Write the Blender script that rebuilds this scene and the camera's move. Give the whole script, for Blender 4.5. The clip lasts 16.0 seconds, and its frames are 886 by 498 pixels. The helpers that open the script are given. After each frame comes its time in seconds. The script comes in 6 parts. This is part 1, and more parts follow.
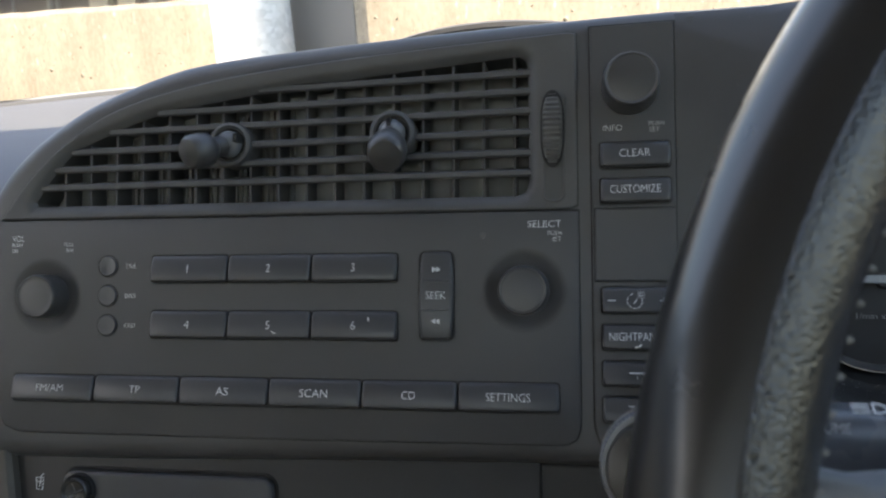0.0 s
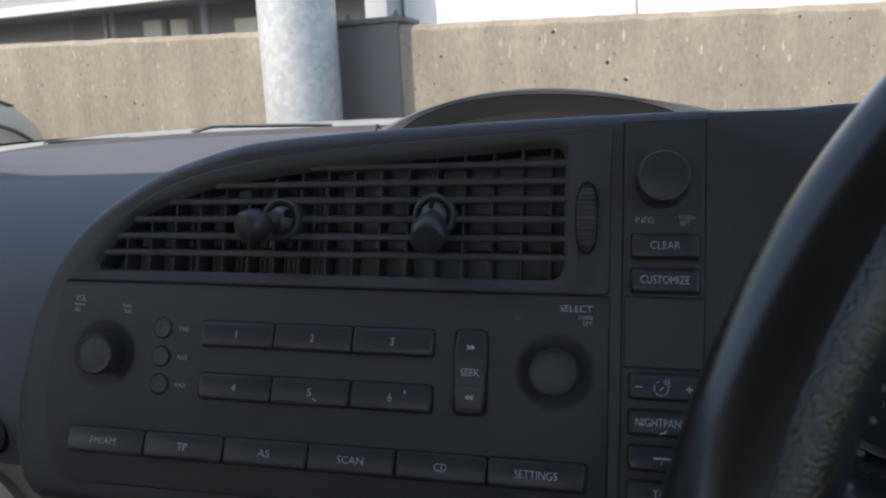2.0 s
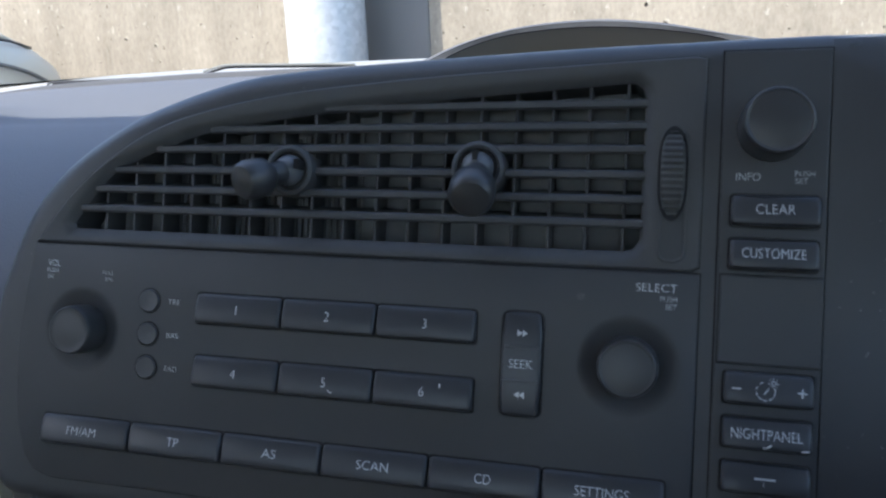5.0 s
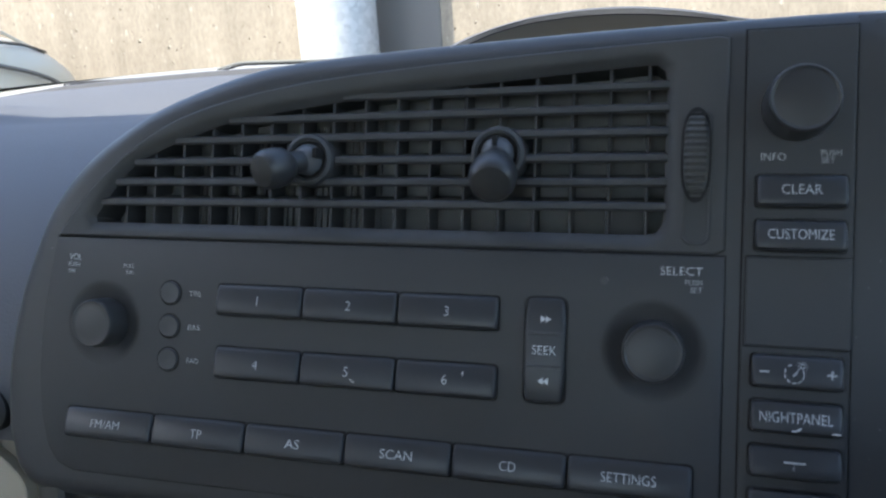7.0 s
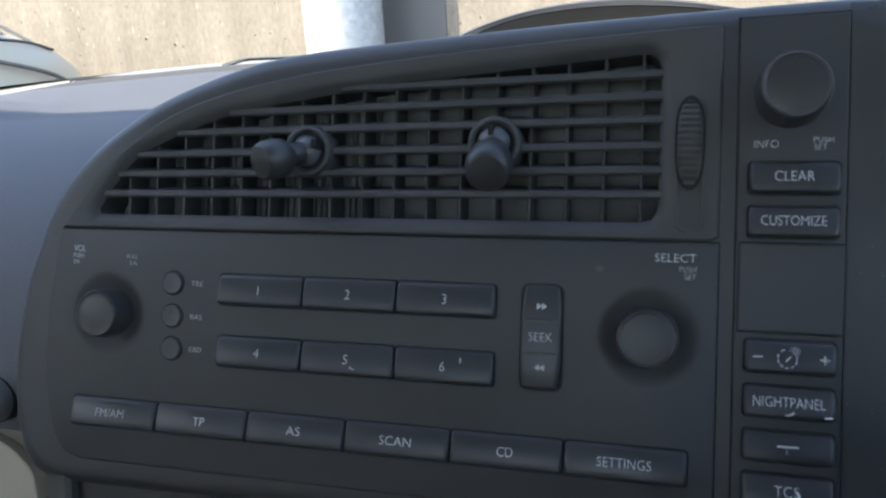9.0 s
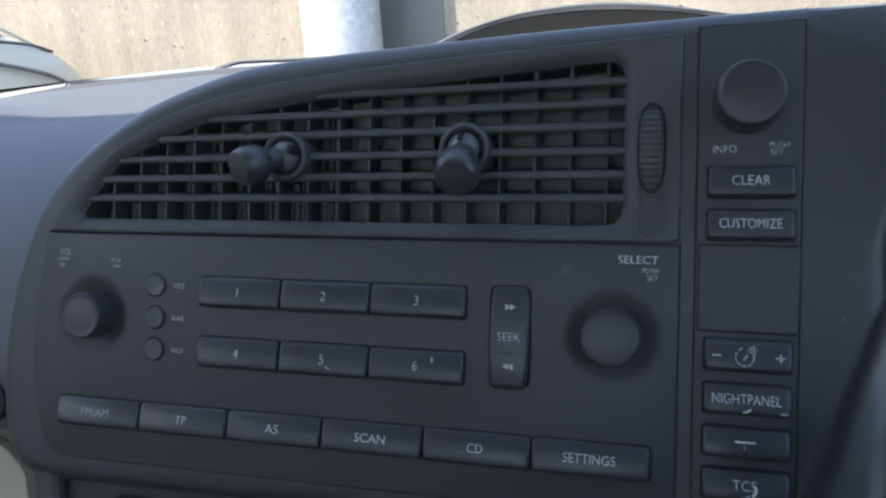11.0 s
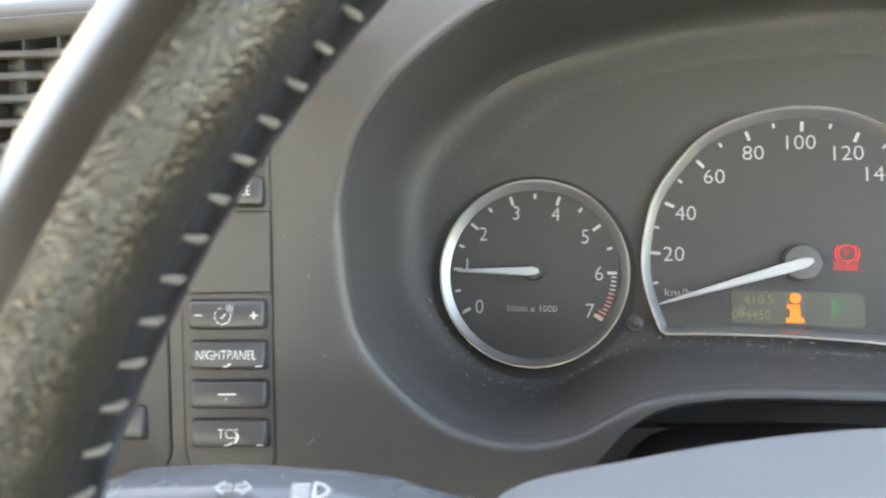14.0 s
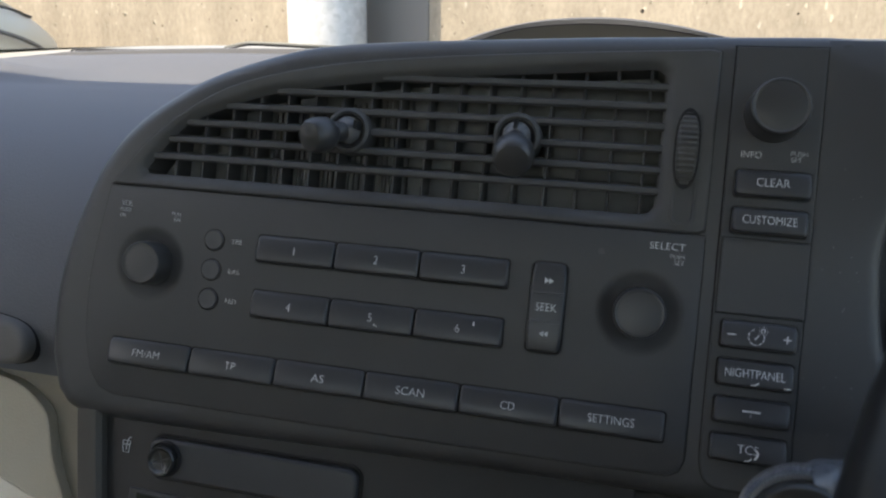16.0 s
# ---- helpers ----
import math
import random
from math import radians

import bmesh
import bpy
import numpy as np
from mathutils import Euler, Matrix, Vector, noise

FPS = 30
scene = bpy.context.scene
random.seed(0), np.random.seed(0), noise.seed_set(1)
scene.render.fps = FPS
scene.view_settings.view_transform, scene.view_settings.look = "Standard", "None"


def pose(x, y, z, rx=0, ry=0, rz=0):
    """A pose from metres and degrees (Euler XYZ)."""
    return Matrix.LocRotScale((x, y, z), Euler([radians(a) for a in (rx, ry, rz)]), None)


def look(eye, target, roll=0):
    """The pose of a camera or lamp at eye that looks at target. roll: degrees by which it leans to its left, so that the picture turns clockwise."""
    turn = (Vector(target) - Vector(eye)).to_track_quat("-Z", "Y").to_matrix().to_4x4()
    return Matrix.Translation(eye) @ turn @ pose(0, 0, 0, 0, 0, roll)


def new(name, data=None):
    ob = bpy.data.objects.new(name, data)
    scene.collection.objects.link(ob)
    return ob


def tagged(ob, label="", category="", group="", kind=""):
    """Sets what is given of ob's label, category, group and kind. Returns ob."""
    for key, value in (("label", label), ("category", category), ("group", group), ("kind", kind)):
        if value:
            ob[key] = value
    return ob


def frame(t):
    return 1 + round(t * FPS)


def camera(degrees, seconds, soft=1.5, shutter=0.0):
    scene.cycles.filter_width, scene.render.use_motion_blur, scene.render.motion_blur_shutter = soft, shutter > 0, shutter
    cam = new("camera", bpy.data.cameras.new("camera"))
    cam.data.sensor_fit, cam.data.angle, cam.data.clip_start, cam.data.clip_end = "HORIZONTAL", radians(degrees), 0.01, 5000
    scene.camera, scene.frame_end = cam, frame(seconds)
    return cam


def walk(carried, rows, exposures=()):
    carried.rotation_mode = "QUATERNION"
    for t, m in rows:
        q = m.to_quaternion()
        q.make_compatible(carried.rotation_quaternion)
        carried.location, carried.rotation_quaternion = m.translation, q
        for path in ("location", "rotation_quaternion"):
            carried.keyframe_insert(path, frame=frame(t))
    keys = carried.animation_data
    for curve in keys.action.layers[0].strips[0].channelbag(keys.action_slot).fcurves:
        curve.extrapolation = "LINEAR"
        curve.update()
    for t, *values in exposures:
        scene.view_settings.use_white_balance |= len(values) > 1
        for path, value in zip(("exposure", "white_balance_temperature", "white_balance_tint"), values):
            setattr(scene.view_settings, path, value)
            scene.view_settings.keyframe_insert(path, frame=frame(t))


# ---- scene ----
# ---------------------------------------------------------------- camera
cam = camera(58.0, 16.0, soft=2.0, shutter=0.22)
cam.data.dof.use_dof = True
cam.data.dof.focus_distance = 0.40
cam.data.dof.aperture_fstop = 26.0
PATH = [
    (0, 0.1459, -0.2608, 1.0130, 77.49, 4.43, 9.54),
    (0.5, 0.1390, -0.2651, 1.0183, 77.02, 3.63, 11.12),
    (1, 0.1339, -0.2631, 1.0162, 76.76, 3.09, 11.34),
    (1.5, 0.1397, -0.2709, 1.0317, 77.40, 2.53, 11.63),
    (2, 0.1486, -0.2709, 1.0341, 79.68, 2.89, 12.48),
    (2.5, 0.1494, -0.2700, 1.0263, 79.41, 2.84, 12.65),
    (3, 0.1268, -0.2763, 1.0324, 78.35, 1.22, 13.24),
    (3.5, 0.1332, -0.2577, 1.0291, 77.28, 0.73, 13.63),
    (4, 0.1365, -0.2317, 1.0310, 76.95, 0.99, 13.86),
    (4.2, 0.1323, -0.2183, 1.0280, 76.71, 1.49, 13.95),
    (6.5, 0.1283, -0.2155, 1.0270, 75.95, 3.37, 14.72),
    (7, 0.1274, -0.2161, 1.0241, 76.01, 3.71, 15.12),
    (7.5, 0.1297, -0.2178, 1.0227, 75.86, 3.95, 15.34),
    (8, 0.1282, -0.2168, 1.0220, 75.83, 4.07, 15.63),
    (8.5, 0.1298, -0.2174, 1.0223, 75.77, 4.07, 15.59),
    (11, 0.1422, -0.2225, 1.0248, 75.66, 4.37, 15.67),
    (11.2, 0.1511, -0.2245, 1.0297, 75.07, 3.63, 12.11),
    (11.4, 0.1786, -0.2320, 1.0308, 75.11, 1.95, 6.81),
    (11.5, 0.1983, -0.2293, 1.0245, 75.40, 1.92, 4.46),
    (11.6, 0.2122, -0.2320, 1.0236, 74.90, 1.72, 1.89),
    (11.8, 0.2313, -0.2316, 1.0201, 74.27, 1.67, -0.71),
    (12, 0.2409, -0.2269, 1.0200, 72.99, 1.89, -1.93),
    (12.5, 0.2488, -0.2214, 1.0181, 72.80, 2.49, -1.93),
    (13, 0.2465, -0.2214, 1.0213, 72.72, 2.71, -1.52),
    (13.5, 0.2418, -0.2199, 1.0211, 72.50, 2.30, -1.24),
    (14, 0.2323, -0.2203, 1.0276, 71.21, 2.31, 0.71),
    (14.2, 0.1895, -0.2180, 1.0184, 72.34, 1.26, 0.54),
    (14.3, 0.1666, -0.2138, 1.0134, 72.47, 0.56, 2.06),
    (14.5, 0.1424, -0.2289, 1.0037, 73.14, -0.18, 7.44),
    (15, 0.1171, -0.2609, 1.0070, 73.28, -1.33, 12.58),
    (15.5, 0.1129, -0.2575, 1.0130, 74.90, -1.40, 13.30),
    (16, 0.1195, -0.2572, 1.0224, 75.85, -0.69, 13.68),
]
EXPOSURES = [
    (0, 2.38, 8000, 10), (1.2, 2.10, 7200, 10), (2.0, 1.15, 6900, 10), (3.0, 1.65, 6600, 10), (4.2, 1.80, 6200, 10), (6.5, 2.12, 6500, 8), (8.7, 2.07, 6700, 8), (11.0, 2.08, 6500, 8),
    (11.5, 2.50, 6950, 9), (12.0, 3.70, 7400, 10), (12.5, 4.62, 8600, 10), (13.8, 4.65, 9700, 10), (14.2, 4.38, 11000, 10), (14.6, 4.18, 11500, 10), (15.0, 3.55, 11800, 10), (15.5, 2.25, 9800, 10), (16.0, 1.90, 7700, 10),
]
walk(cam, [(t, pose(x, y, z, rx, ry, rz)) for t, x, y, z, rx, ry, rz in PATH], EXPOSURES)

# ---------------------------------------------------------------- world and sun
SUN_TRAVEL = Vector((0.55, 0.50, -0.67)).normalized()
world = bpy.data.worlds.new("daylight")
scene.world = world
world.use_nodes = True
wn = world.node_tree
sky = wn.nodes.new("ShaderNodeTexSky")
sky.sky_type = "NISHITA"
sky.sun_disc = False
sky.sun_elevation = math.asin(-SUN_TRAVEL.z)
sky.sun_rotation = math.atan2(-SUN_TRAVEL.x, -SUN_TRAVEL.y)
wn.links.new(sky.outputs["Color"], wn.nodes["Background"].inputs["Color"])
wn.nodes["Background"].inputs["Strength"].default_value = 0.15
sun_data = bpy.data.lights.new("sun", "SUN")
sun_data.energy = 2.3
sun_data.angle = radians(0.6)
sun_data.color = (1.0, 0.94, 0.84)
sun = new("sun", sun_data)
sun.matrix_world = look((0, 0, 6), Vector((0, 0, 6)) + SUN_TRAVEL)


# ---------------------------------------------------------------- materials
def surface(name, color, rough=0.5, metal=0.0, var=0.12, scale=30.0, grain=1500.0, bump=0.1, dust=0.0, dust_color=(0.35, 0.34, 0.32),
            spec=0.5, coat=0.0, stretch=(1, 1, 1), rough_var=0.08):
    m = bpy.data.materials.new(name)
    m.use_nodes = True
    nt = m.node_tree
    b = nt.nodes["Principled BSDF"]
    L = nt.links.new
    tc = nt.nodes.new("ShaderNodeTexCoord")
    mp = nt.nodes.new("ShaderNodeMapping")
    mp.inputs["Scale"].default_value = stretch
    L(tc.outputs["Object"], mp.inputs["Vector"])
    n1 = nt.nodes.new("ShaderNodeTexNoise")
    n1.inputs["Scale"].default_value = scale
    n1.inputs["Detail"].default_value = 5
    n2 = nt.nodes.new("ShaderNodeTexNoise")
    n2.inputs["Scale"].default_value = grain
    n2.inputs["Detail"].default_value = 2
    for n in (n1, n2):
        L(mp.outputs[0], n.inputs["Vector"])
    ramp = nt.nodes.new("ShaderNodeMapRange")
    ramp.inputs["To Min"].default_value = 1 - var
    ramp.inputs["To Max"].default_value = 1 + var
    L(n1.outputs["Fac"], ramp.inputs["Value"])
    mul = nt.nodes.new("ShaderNodeMix")
    mul.data_type, mul.blend_type = "RGBA", "MULTIPLY"
    mul.inputs[0].default_value = 1.0
    mul.inputs[6].default_value = (*color, 1)
    L(ramp.outputs[0], mul.inputs[7])
    out = mul.outputs[2]
    if dust:
        n3 = nt.nodes.new("ShaderNodeTexNoise")
        n3.inputs["Scale"].default_value = 1100
        n3.inputs["Detail"].default_value = 6
        n3.inputs["Roughness"].default_value = 0.8
        L(mp.outputs[0], n3.inputs["Vector"])
        r3 = nt.nodes.new("ShaderNodeMapRange")
        r3.inputs["From Min"].default_value, r3.inputs["From Max"].default_value = 0.665, 0.72
        r3.inputs["To Max"].default_value = dust
        L(n3.outputs["Fac"], r3.inputs["Value"])
        mx = nt.nodes.new("ShaderNodeMix")
        mx.data_type = "RGBA"
        L(r3.outputs[0], mx.inputs[0])
        L(out, mx.inputs[6])
        mx.inputs[7].default_value = (*dust_color, 1)
        out = mx.outputs[2]
    L(out, b.inputs["Base Color"])
    rr = nt.nodes.new("ShaderNodeMapRange")
    rr.inputs["To Min"].default_value, rr.inputs["To Max"].default_value = max(0.02, rough - rough_var), min(1, rough + rough_var)
    L(n1.outputs["Fac"], rr.inputs["Value"])
    L(rr.outputs[0], b.inputs["Roughness"])
    b.inputs["Metallic"].default_value = metal
    b.inputs["Specular IOR Level"].default_value = spec
    b.inputs["Coat Weight"].default_value = coat
    if bump:
        bp = nt.nodes.new("ShaderNodeBump")
        bp.inputs["Strength"].default_value = bump
        bp.inputs["Distance"].default_value = 0.6 / grain
        L(n2.outputs["Fac"], bp.inputs["Height"])
        L(bp.outputs[0], b.inputs["Normal"])
    return m


def add_specks(m, color, scale=900.0, size=0.16, keep=0.55, stretch=(1, 1, 1)):
    """Single dust grains strewn on a surface."""
    nt, L = m.node_tree, m.node_tree.links.new
    b = nt.nodes["Principled BSDF"]
    src = b.inputs["Base Color"].links[0].from_socket
    tc = nt.nodes.new("ShaderNodeTexCoord")
    v = nt.nodes.new("ShaderNodeTexVoronoi")
    v.inputs["Scale"].default_value = scale
    mp = nt.nodes.new("ShaderNodeMapping")
    mp.inputs["Scale"].default_value = stretch
    mp.inputs["Rotation"].default_value = (0.0, 0.35, 0.0)
    L(tc.outputs["Object"], mp.inputs["Vector"])
    L(mp.outputs[0], v.inputs["Vector"])
    near = nt.nodes.new("ShaderNodeMath")
    near.operation = "LESS_THAN"
    near.inputs[1].default_value = size
    L(v.outputs["Distance"], near.inputs[0])
    bw = nt.nodes.new("ShaderNodeSeparateColor")
    L(v.outputs["Color"], bw.inputs[0])
    pick = nt.nodes.new("ShaderNodeMath")
    pick.operation = "GREATER_THAN"
    pick.inputs[1].default_value = keep
    L(bw.outputs[0], pick.inputs[0])
    both = nt.nodes.new("ShaderNodeMath")
    both.operation = "MULTIPLY"
    L(near.outputs[0], both.inputs[0])
    L(pick.outputs[0], both.inputs[1])
    dim = nt.nodes.new("ShaderNodeMath")
    dim.operation = "MULTIPLY"
    L(both.outputs[0], dim.inputs[0])
    L(bw.outputs[1], dim.inputs[1])
    mx = nt.nodes.new("ShaderNodeMix")
    mx.data_type = "RGBA"
    L(dim.outputs[0], mx.inputs[0])
    L(src, mx.inputs[6])
    mx.inputs[7].default_value = (*color, 1)
    L(mx.outputs[2], b.inputs["Base Color"])
    return m


def glow(name, color, strength, base=(0.02, 0.02, 0.02)):
    m = bpy.data.materials.new(name)
    m.use_nodes = True
    b = m.node_tree.nodes["Principled BSDF"]
    b.inputs["Base Color"].default_value = (*base, 1)
    b.inputs["Emission Color"].default_value = (*color, 1)
    b.inputs["Emission Strength"].default_value = strength
    b.inputs["Roughness"].default_value = 0.4
    return m


def concrete_material():
    m = surface("board_cast_concrete", (0.280, 0.242, 0.190), rough=0.9, var=0.26, scale=7.0, grain=260, bump=0.35, spec=0.2)
    nt, L = m.node_tree, m.node_tree.links.new
    b = nt.nodes["Principled BSDF"]
    src = b.inputs["Base Color"].links[0].from_socket
    tc = nt.nodes.new("ShaderNodeTexCoord")
    # vertical run-off streaks
    mp = nt.nodes.new("ShaderNodeMapping")
    mp.inputs["Scale"].default_value = (14, 14, 1.1)
    L(tc.outputs["Object"], mp.inputs["Vector"])
    st = nt.nodes.new("ShaderNodeTexNoise")
    st.inputs["Scale"].default_value, st.inputs["Detail"].default_value = 1.0, 4
    L(mp.outputs[0], st.inputs["Vector"])
    sr = nt.nodes.new("ShaderNodeMapRange")
    sr.inputs["From Min"].default_value, sr.inputs["From Max"].default_value = 0.3, 0.75
    sr.inputs["To Min"].default_value, sr.inputs["To Max"].default_value = 0.88, 1.13
    L(st.outputs["Fac"], sr.inputs["Value"])
    mul = nt.nodes.new("ShaderNodeMix")
    mul.data_type, mul.blend_type = "RGBA", "MULTIPLY"
    mul.inputs[0].default_value = 1
    L(src, mul.inputs[6])
    L(sr.outputs[0], mul.inputs[7])
    # pale lime blooms
    n = nt.nodes.new("ShaderNodeTexNoise")
    n.inputs["Scale"].default_value, n.inputs["Detail"].default_value, n.inputs["Roughness"].default_value = 22, 8, 0.75
    mp2 = nt.nodes.new("ShaderNodeMapping")
    mp2.inputs["Scale"].default_value = (1, 1, 0.45)
    L(tc.outputs["Object"], mp2.inputs["Vector"])
    L(mp2.outputs[0], n.inputs["Vector"])
    r = nt.nodes.new("ShaderNodeMapRange")
    r.inputs["From Min"].default_value, r.inputs["From Max"].default_value = 0.62, 0.74
    r.inputs["To Max"].default_value = 0.55
    L(n.outputs["Fac"], r.inputs["Value"])
    mx = nt.nodes.new("ShaderNodeMix")
    mx.data_type = "RGBA"
    L(r.outputs[0], mx.inputs[0])
    L(mul.outputs[2], mx.inputs[6])
    mx.inputs[7].default_value = (0.47, 0.42, 0.355, 1)
    # fine dark and pale mottling
    f = nt.nodes.new("ShaderNodeTexNoise")
    f.inputs["Scale"].default_value, f.inputs["Detail"].default_value, f.inputs["Roughness"].default_value = 95, 6, 0.7
    L(mp2.outputs[0], f.inputs["Vector"])
    fr = nt.nodes.new("ShaderNodeMapRange")
    fr.inputs["From Min"].default_value, fr.inputs["From Max"].default_value = 0.3, 0.7
    fr.inputs["To Min"].default_value, fr.inputs["To Max"].default_value = 0.80, 1.20
    L(f.outputs["Fac"], fr.inputs["Value"])
    mul2 = nt.nodes.new("ShaderNodeMix")
    mul2.data_type, mul2.blend_type = "RGBA", "MULTIPLY"
    mul2.inputs[0].default_value = 1
    L(mx.outputs[2], mul2.inputs[6])
    L(fr.outputs[0], mul2.inputs[7])
    # small blow holes, drawn only as dark spots
    v = nt.nodes.new("ShaderNodeTexVoronoi")
    v.inputs["Scale"].default_value = 38
    L(tc.outputs["Object"], v.inputs["Vector"])
    sep = nt.nodes.new("ShaderNodeSeparateColor")
    L(v.outputs["Color"], sep.inputs[0])
    size = nt.nodes.new("ShaderNodeMapRange")
    size.inputs["From Min"].default_value, size.inputs["From Max"].default_value = 0.6, 1.0
    size.inputs["To Min"].default_value, size.inputs["To Max"].default_value = 0.0, 0.085
    L(sep.outputs[0], size.inputs["Value"])
    hole = nt.nodes.new("ShaderNodeMath")
    hole.operation = "LESS_THAN"
    L(v.outputs["Distance"], hole.inputs[0])
    L(size.outputs[0], hole.inputs[1])
    weak = nt.nodes.new("ShaderNodeMath")
    weak.operation = "MULTIPLY"
    weak.inputs[1].default_value = 0.8
    L(hole.outputs[0], weak.inputs[0])
    mx2 = nt.nodes.new("ShaderNodeMix")
    mx2.data_type = "RGBA"
    L(weak.outputs[0], mx2.inputs[0])
    L(mul2.outputs[2], mx2.inputs[6])
    mx2.inputs[7].default_value = (0.12, 0.10, 0.08, 1)
    L(mx2.outputs[2], b.inputs["Base Color"])
    return m


def galvanised_material():
    m = surface("galvanised_steel", (0.45, 0.455, 0.455), rough=0.55, metal=0.3, var=0.06, scale=8, grain=300, bump=0.08)
    nt, L = m.node_tree, m.node_tree.links.new
    b = nt.nodes["Principled BSDF"]
    src = b.inputs["Base Color"].links[0].from_socket
    tc = nt.nodes.new("ShaderNodeTexCoord")
    v = nt.nodes.new("ShaderNodeTexVoronoi")
    v.inputs["Scale"].default_value = 70
    L(tc.outputs["Object"], v.inputs["Vector"])
    bw = nt.nodes.new("ShaderNodeRGBToBW")
    L(v.outputs["Color"], bw.inputs[0])
    r = nt.nodes.new("ShaderNodeMapRange")
    r.inputs["To Min"].default_value, r.inputs["To Max"].default_value = 0.82, 1.15
    L(bw.outputs[0], r.inputs["Value"])
    mul = nt.nodes.new("ShaderNodeMix")
    mul.data_type, mul.blend_type = "RGBA", "MULTIPLY"
    mul.inputs[0].default_value = 1
    L(src, mul.inputs[6])
    L(r.outputs[0], mul.inputs[7])
    L(mul.outputs[2], b.inputs["Base Color"])
    return m


def pebbled_leather():
    m = surface("worn_pebbled_leather", (0.010, 0.0098, 0.0096), spec=0.6, rough=0.22, var=0.2, scale=120, grain=2600, bump=0.05)
    nt, L = m.node_tree, m.node_tree.links.new
    b = nt.nodes["Principled BSDF"]
    tc = nt.nodes.new("ShaderNodeTexCoord")
    v = nt.nodes.new("ShaderNodeTexVoronoi")
    v.inputs["Scale"].default_value = 1300
    v.inputs["Randomness"].default_value = 0.9
    L(tc.outputs["Object"], v.inputs["Vector"])
    bp = nt.nodes.new("ShaderNodeBump")
    bp.invert = True
    bp.inputs["Strength"].default_value = 0.28
    bp.inputs["Distance"].default_value = 0.0005
    L(v.outputs["Distance"], bp.inputs["Height"])
    L(b.inputs["Normal"].links[0].from_socket, bp.inputs["Normal"])
    L(bp.outputs[0], b.inputs["Normal"])
    return m


BLACK = surface("black_dash_plastic", (0.046, 0.047, 0.050), rough=0.44, var=0.18, scale=25, grain=2600, bump=0.22, dust=0.25)
PLATE = surface("satin_black_faceplate", (0.044, 0.045, 0.048), rough=0.5, var=0.15, scale=30, grain=3000, bump=0.10, dust=0.12)
BUTTON = surface("black_button_plastic", (0.040, 0.042, 0.047), rough=0.34, var=0.15, scale=60, grain=3500, bump=0.05, dust=0.10)
KNOB = surface("soft_touch_knob_rubber", (0.040, 0.040, 0.042), rough=0.38, var=0.12, scale=80, grain=2500, bump=0.12)
# black plastic darkened for the dimmer light low on the console
FASCIA = surface("dimmed_black_fascia", (0.020, 0.020, 0.021), rough=0.6, var=0.18, scale=30, grain=3000, bump=0.12, dust=0.12)
# duct lightened in place of the glare that veils the vent openings
DUCT = surface("glare_pale_duct", (0.20, 0.20, 0.20), rough=0.7, var=0.3, scale=50, bump=0)
# near-black of joints; laid-on strips of it paint the shade in gaps
DARK = surface("joint_and_gap_shade", (0.010, 0.010, 0.011), rough=0.8, var=0.1, bump=0)
VENT = surface("vent_plastic", (0.054, 0.055, 0.057), rough=0.55, var=0.2, scale=60, grain=2500, bump=0.08, dust=0.2)
GREYBALL = surface("grey_ball_joint_plastic", (0.11, 0.115, 0.125), rough=0.35, var=0.05, bump=0)
DISH = surface("knob_dish_plastic", (0.048, 0.048, 0.050), rough=0.55, spec=0.4, bump=0.1)
# darker than the mask: the shade in the dial's well as colour
WELL = surface("dial_well_shade", (0.028, 0.029, 0.031), rough=0.6, spec=0.4, bump=0.1)
LEGEND = surface("printed_white_legend", (0.58, 0.60, 0.62), rough=0.6, var=0.08, scale=900, bump=0)
LEGEND_DIM = surface("worn_grey_legend", (0.46, 0.47, 0.48), rough=0.6, var=0.3, scale=1200, bump=0)
SCUFF = surface("bare_scuffed_plastic", (0.75, 0.75, 0.73), rough=0.7, var=0.2, scale=600, bump=0)
CHROME = surface("chrome", (0.72, 0.74, 0.76), rough=0.16, metal=1.0, var=0.05, bump=0)
SATIN = surface("satin_silver_ring", (0.34, 0.35, 0.365), rough=0.38, metal=0.85, var=0.06, scale=200, bump=0.03)
GREY = surface("grey_beige_dash_foam", (0.118, 0.122, 0.134), rough=0.7, var=0.08, scale=12, grain=900, bump=0.3, spec=0.3)
BEIGE = surface("pale_beige_trim", (0.46, 0.43, 0.35), rough=0.7, var=0.07, scale=10, grain=900, bump=0.25, spec=0.3)
DIAL = surface("dial_face", (0.038, 0.039, 0.041), rough=0.5, var=0.1, scale=50, bump=0.03)
CLUSTER = surface("cluster_surround_plastic", (0.048, 0.049, 0.051), rough=0.6, var=0.15, scale=20, grain=2600, bump=0.2, dust=0.25)
RECESS = add_specks(surface("dusty_recess_plastic", (0.048, 0.049, 0.051), rough=0.6, var=0.15, scale=20, grain=2600, bump=0.2, dust=0.25), (0.33, 0.33, 0.32), 1300.0, 0.17, 0.66, (0.85, 1, 1))
add_specks(BLACK, (0.20, 0.20, 0.195), 420.0, 0.08, 0.72)
NUMERAL = surface("white_dial_print", (0.38, 0.395, 0.405), rough=0.5, var=0.04, bump=0)
REDPRINT = surface("red_dial_print", (0.62, 0.24, 0.20), rough=0.5, var=0.05, bump=0)
NEEDLE = surface("white_needle", (0.40, 0.43, 0.45), rough=0.45, var=0.03, bump=0)
LEATHER = surface("smooth_black_leather", (0.010, 0.010, 0.011), coat=0.15, spec=0.5, rough=0.28, rough_var=0.03, var=0.1, scale=40, grain=1800, bump=0.06)
PEBBLE = pebbled_leather()
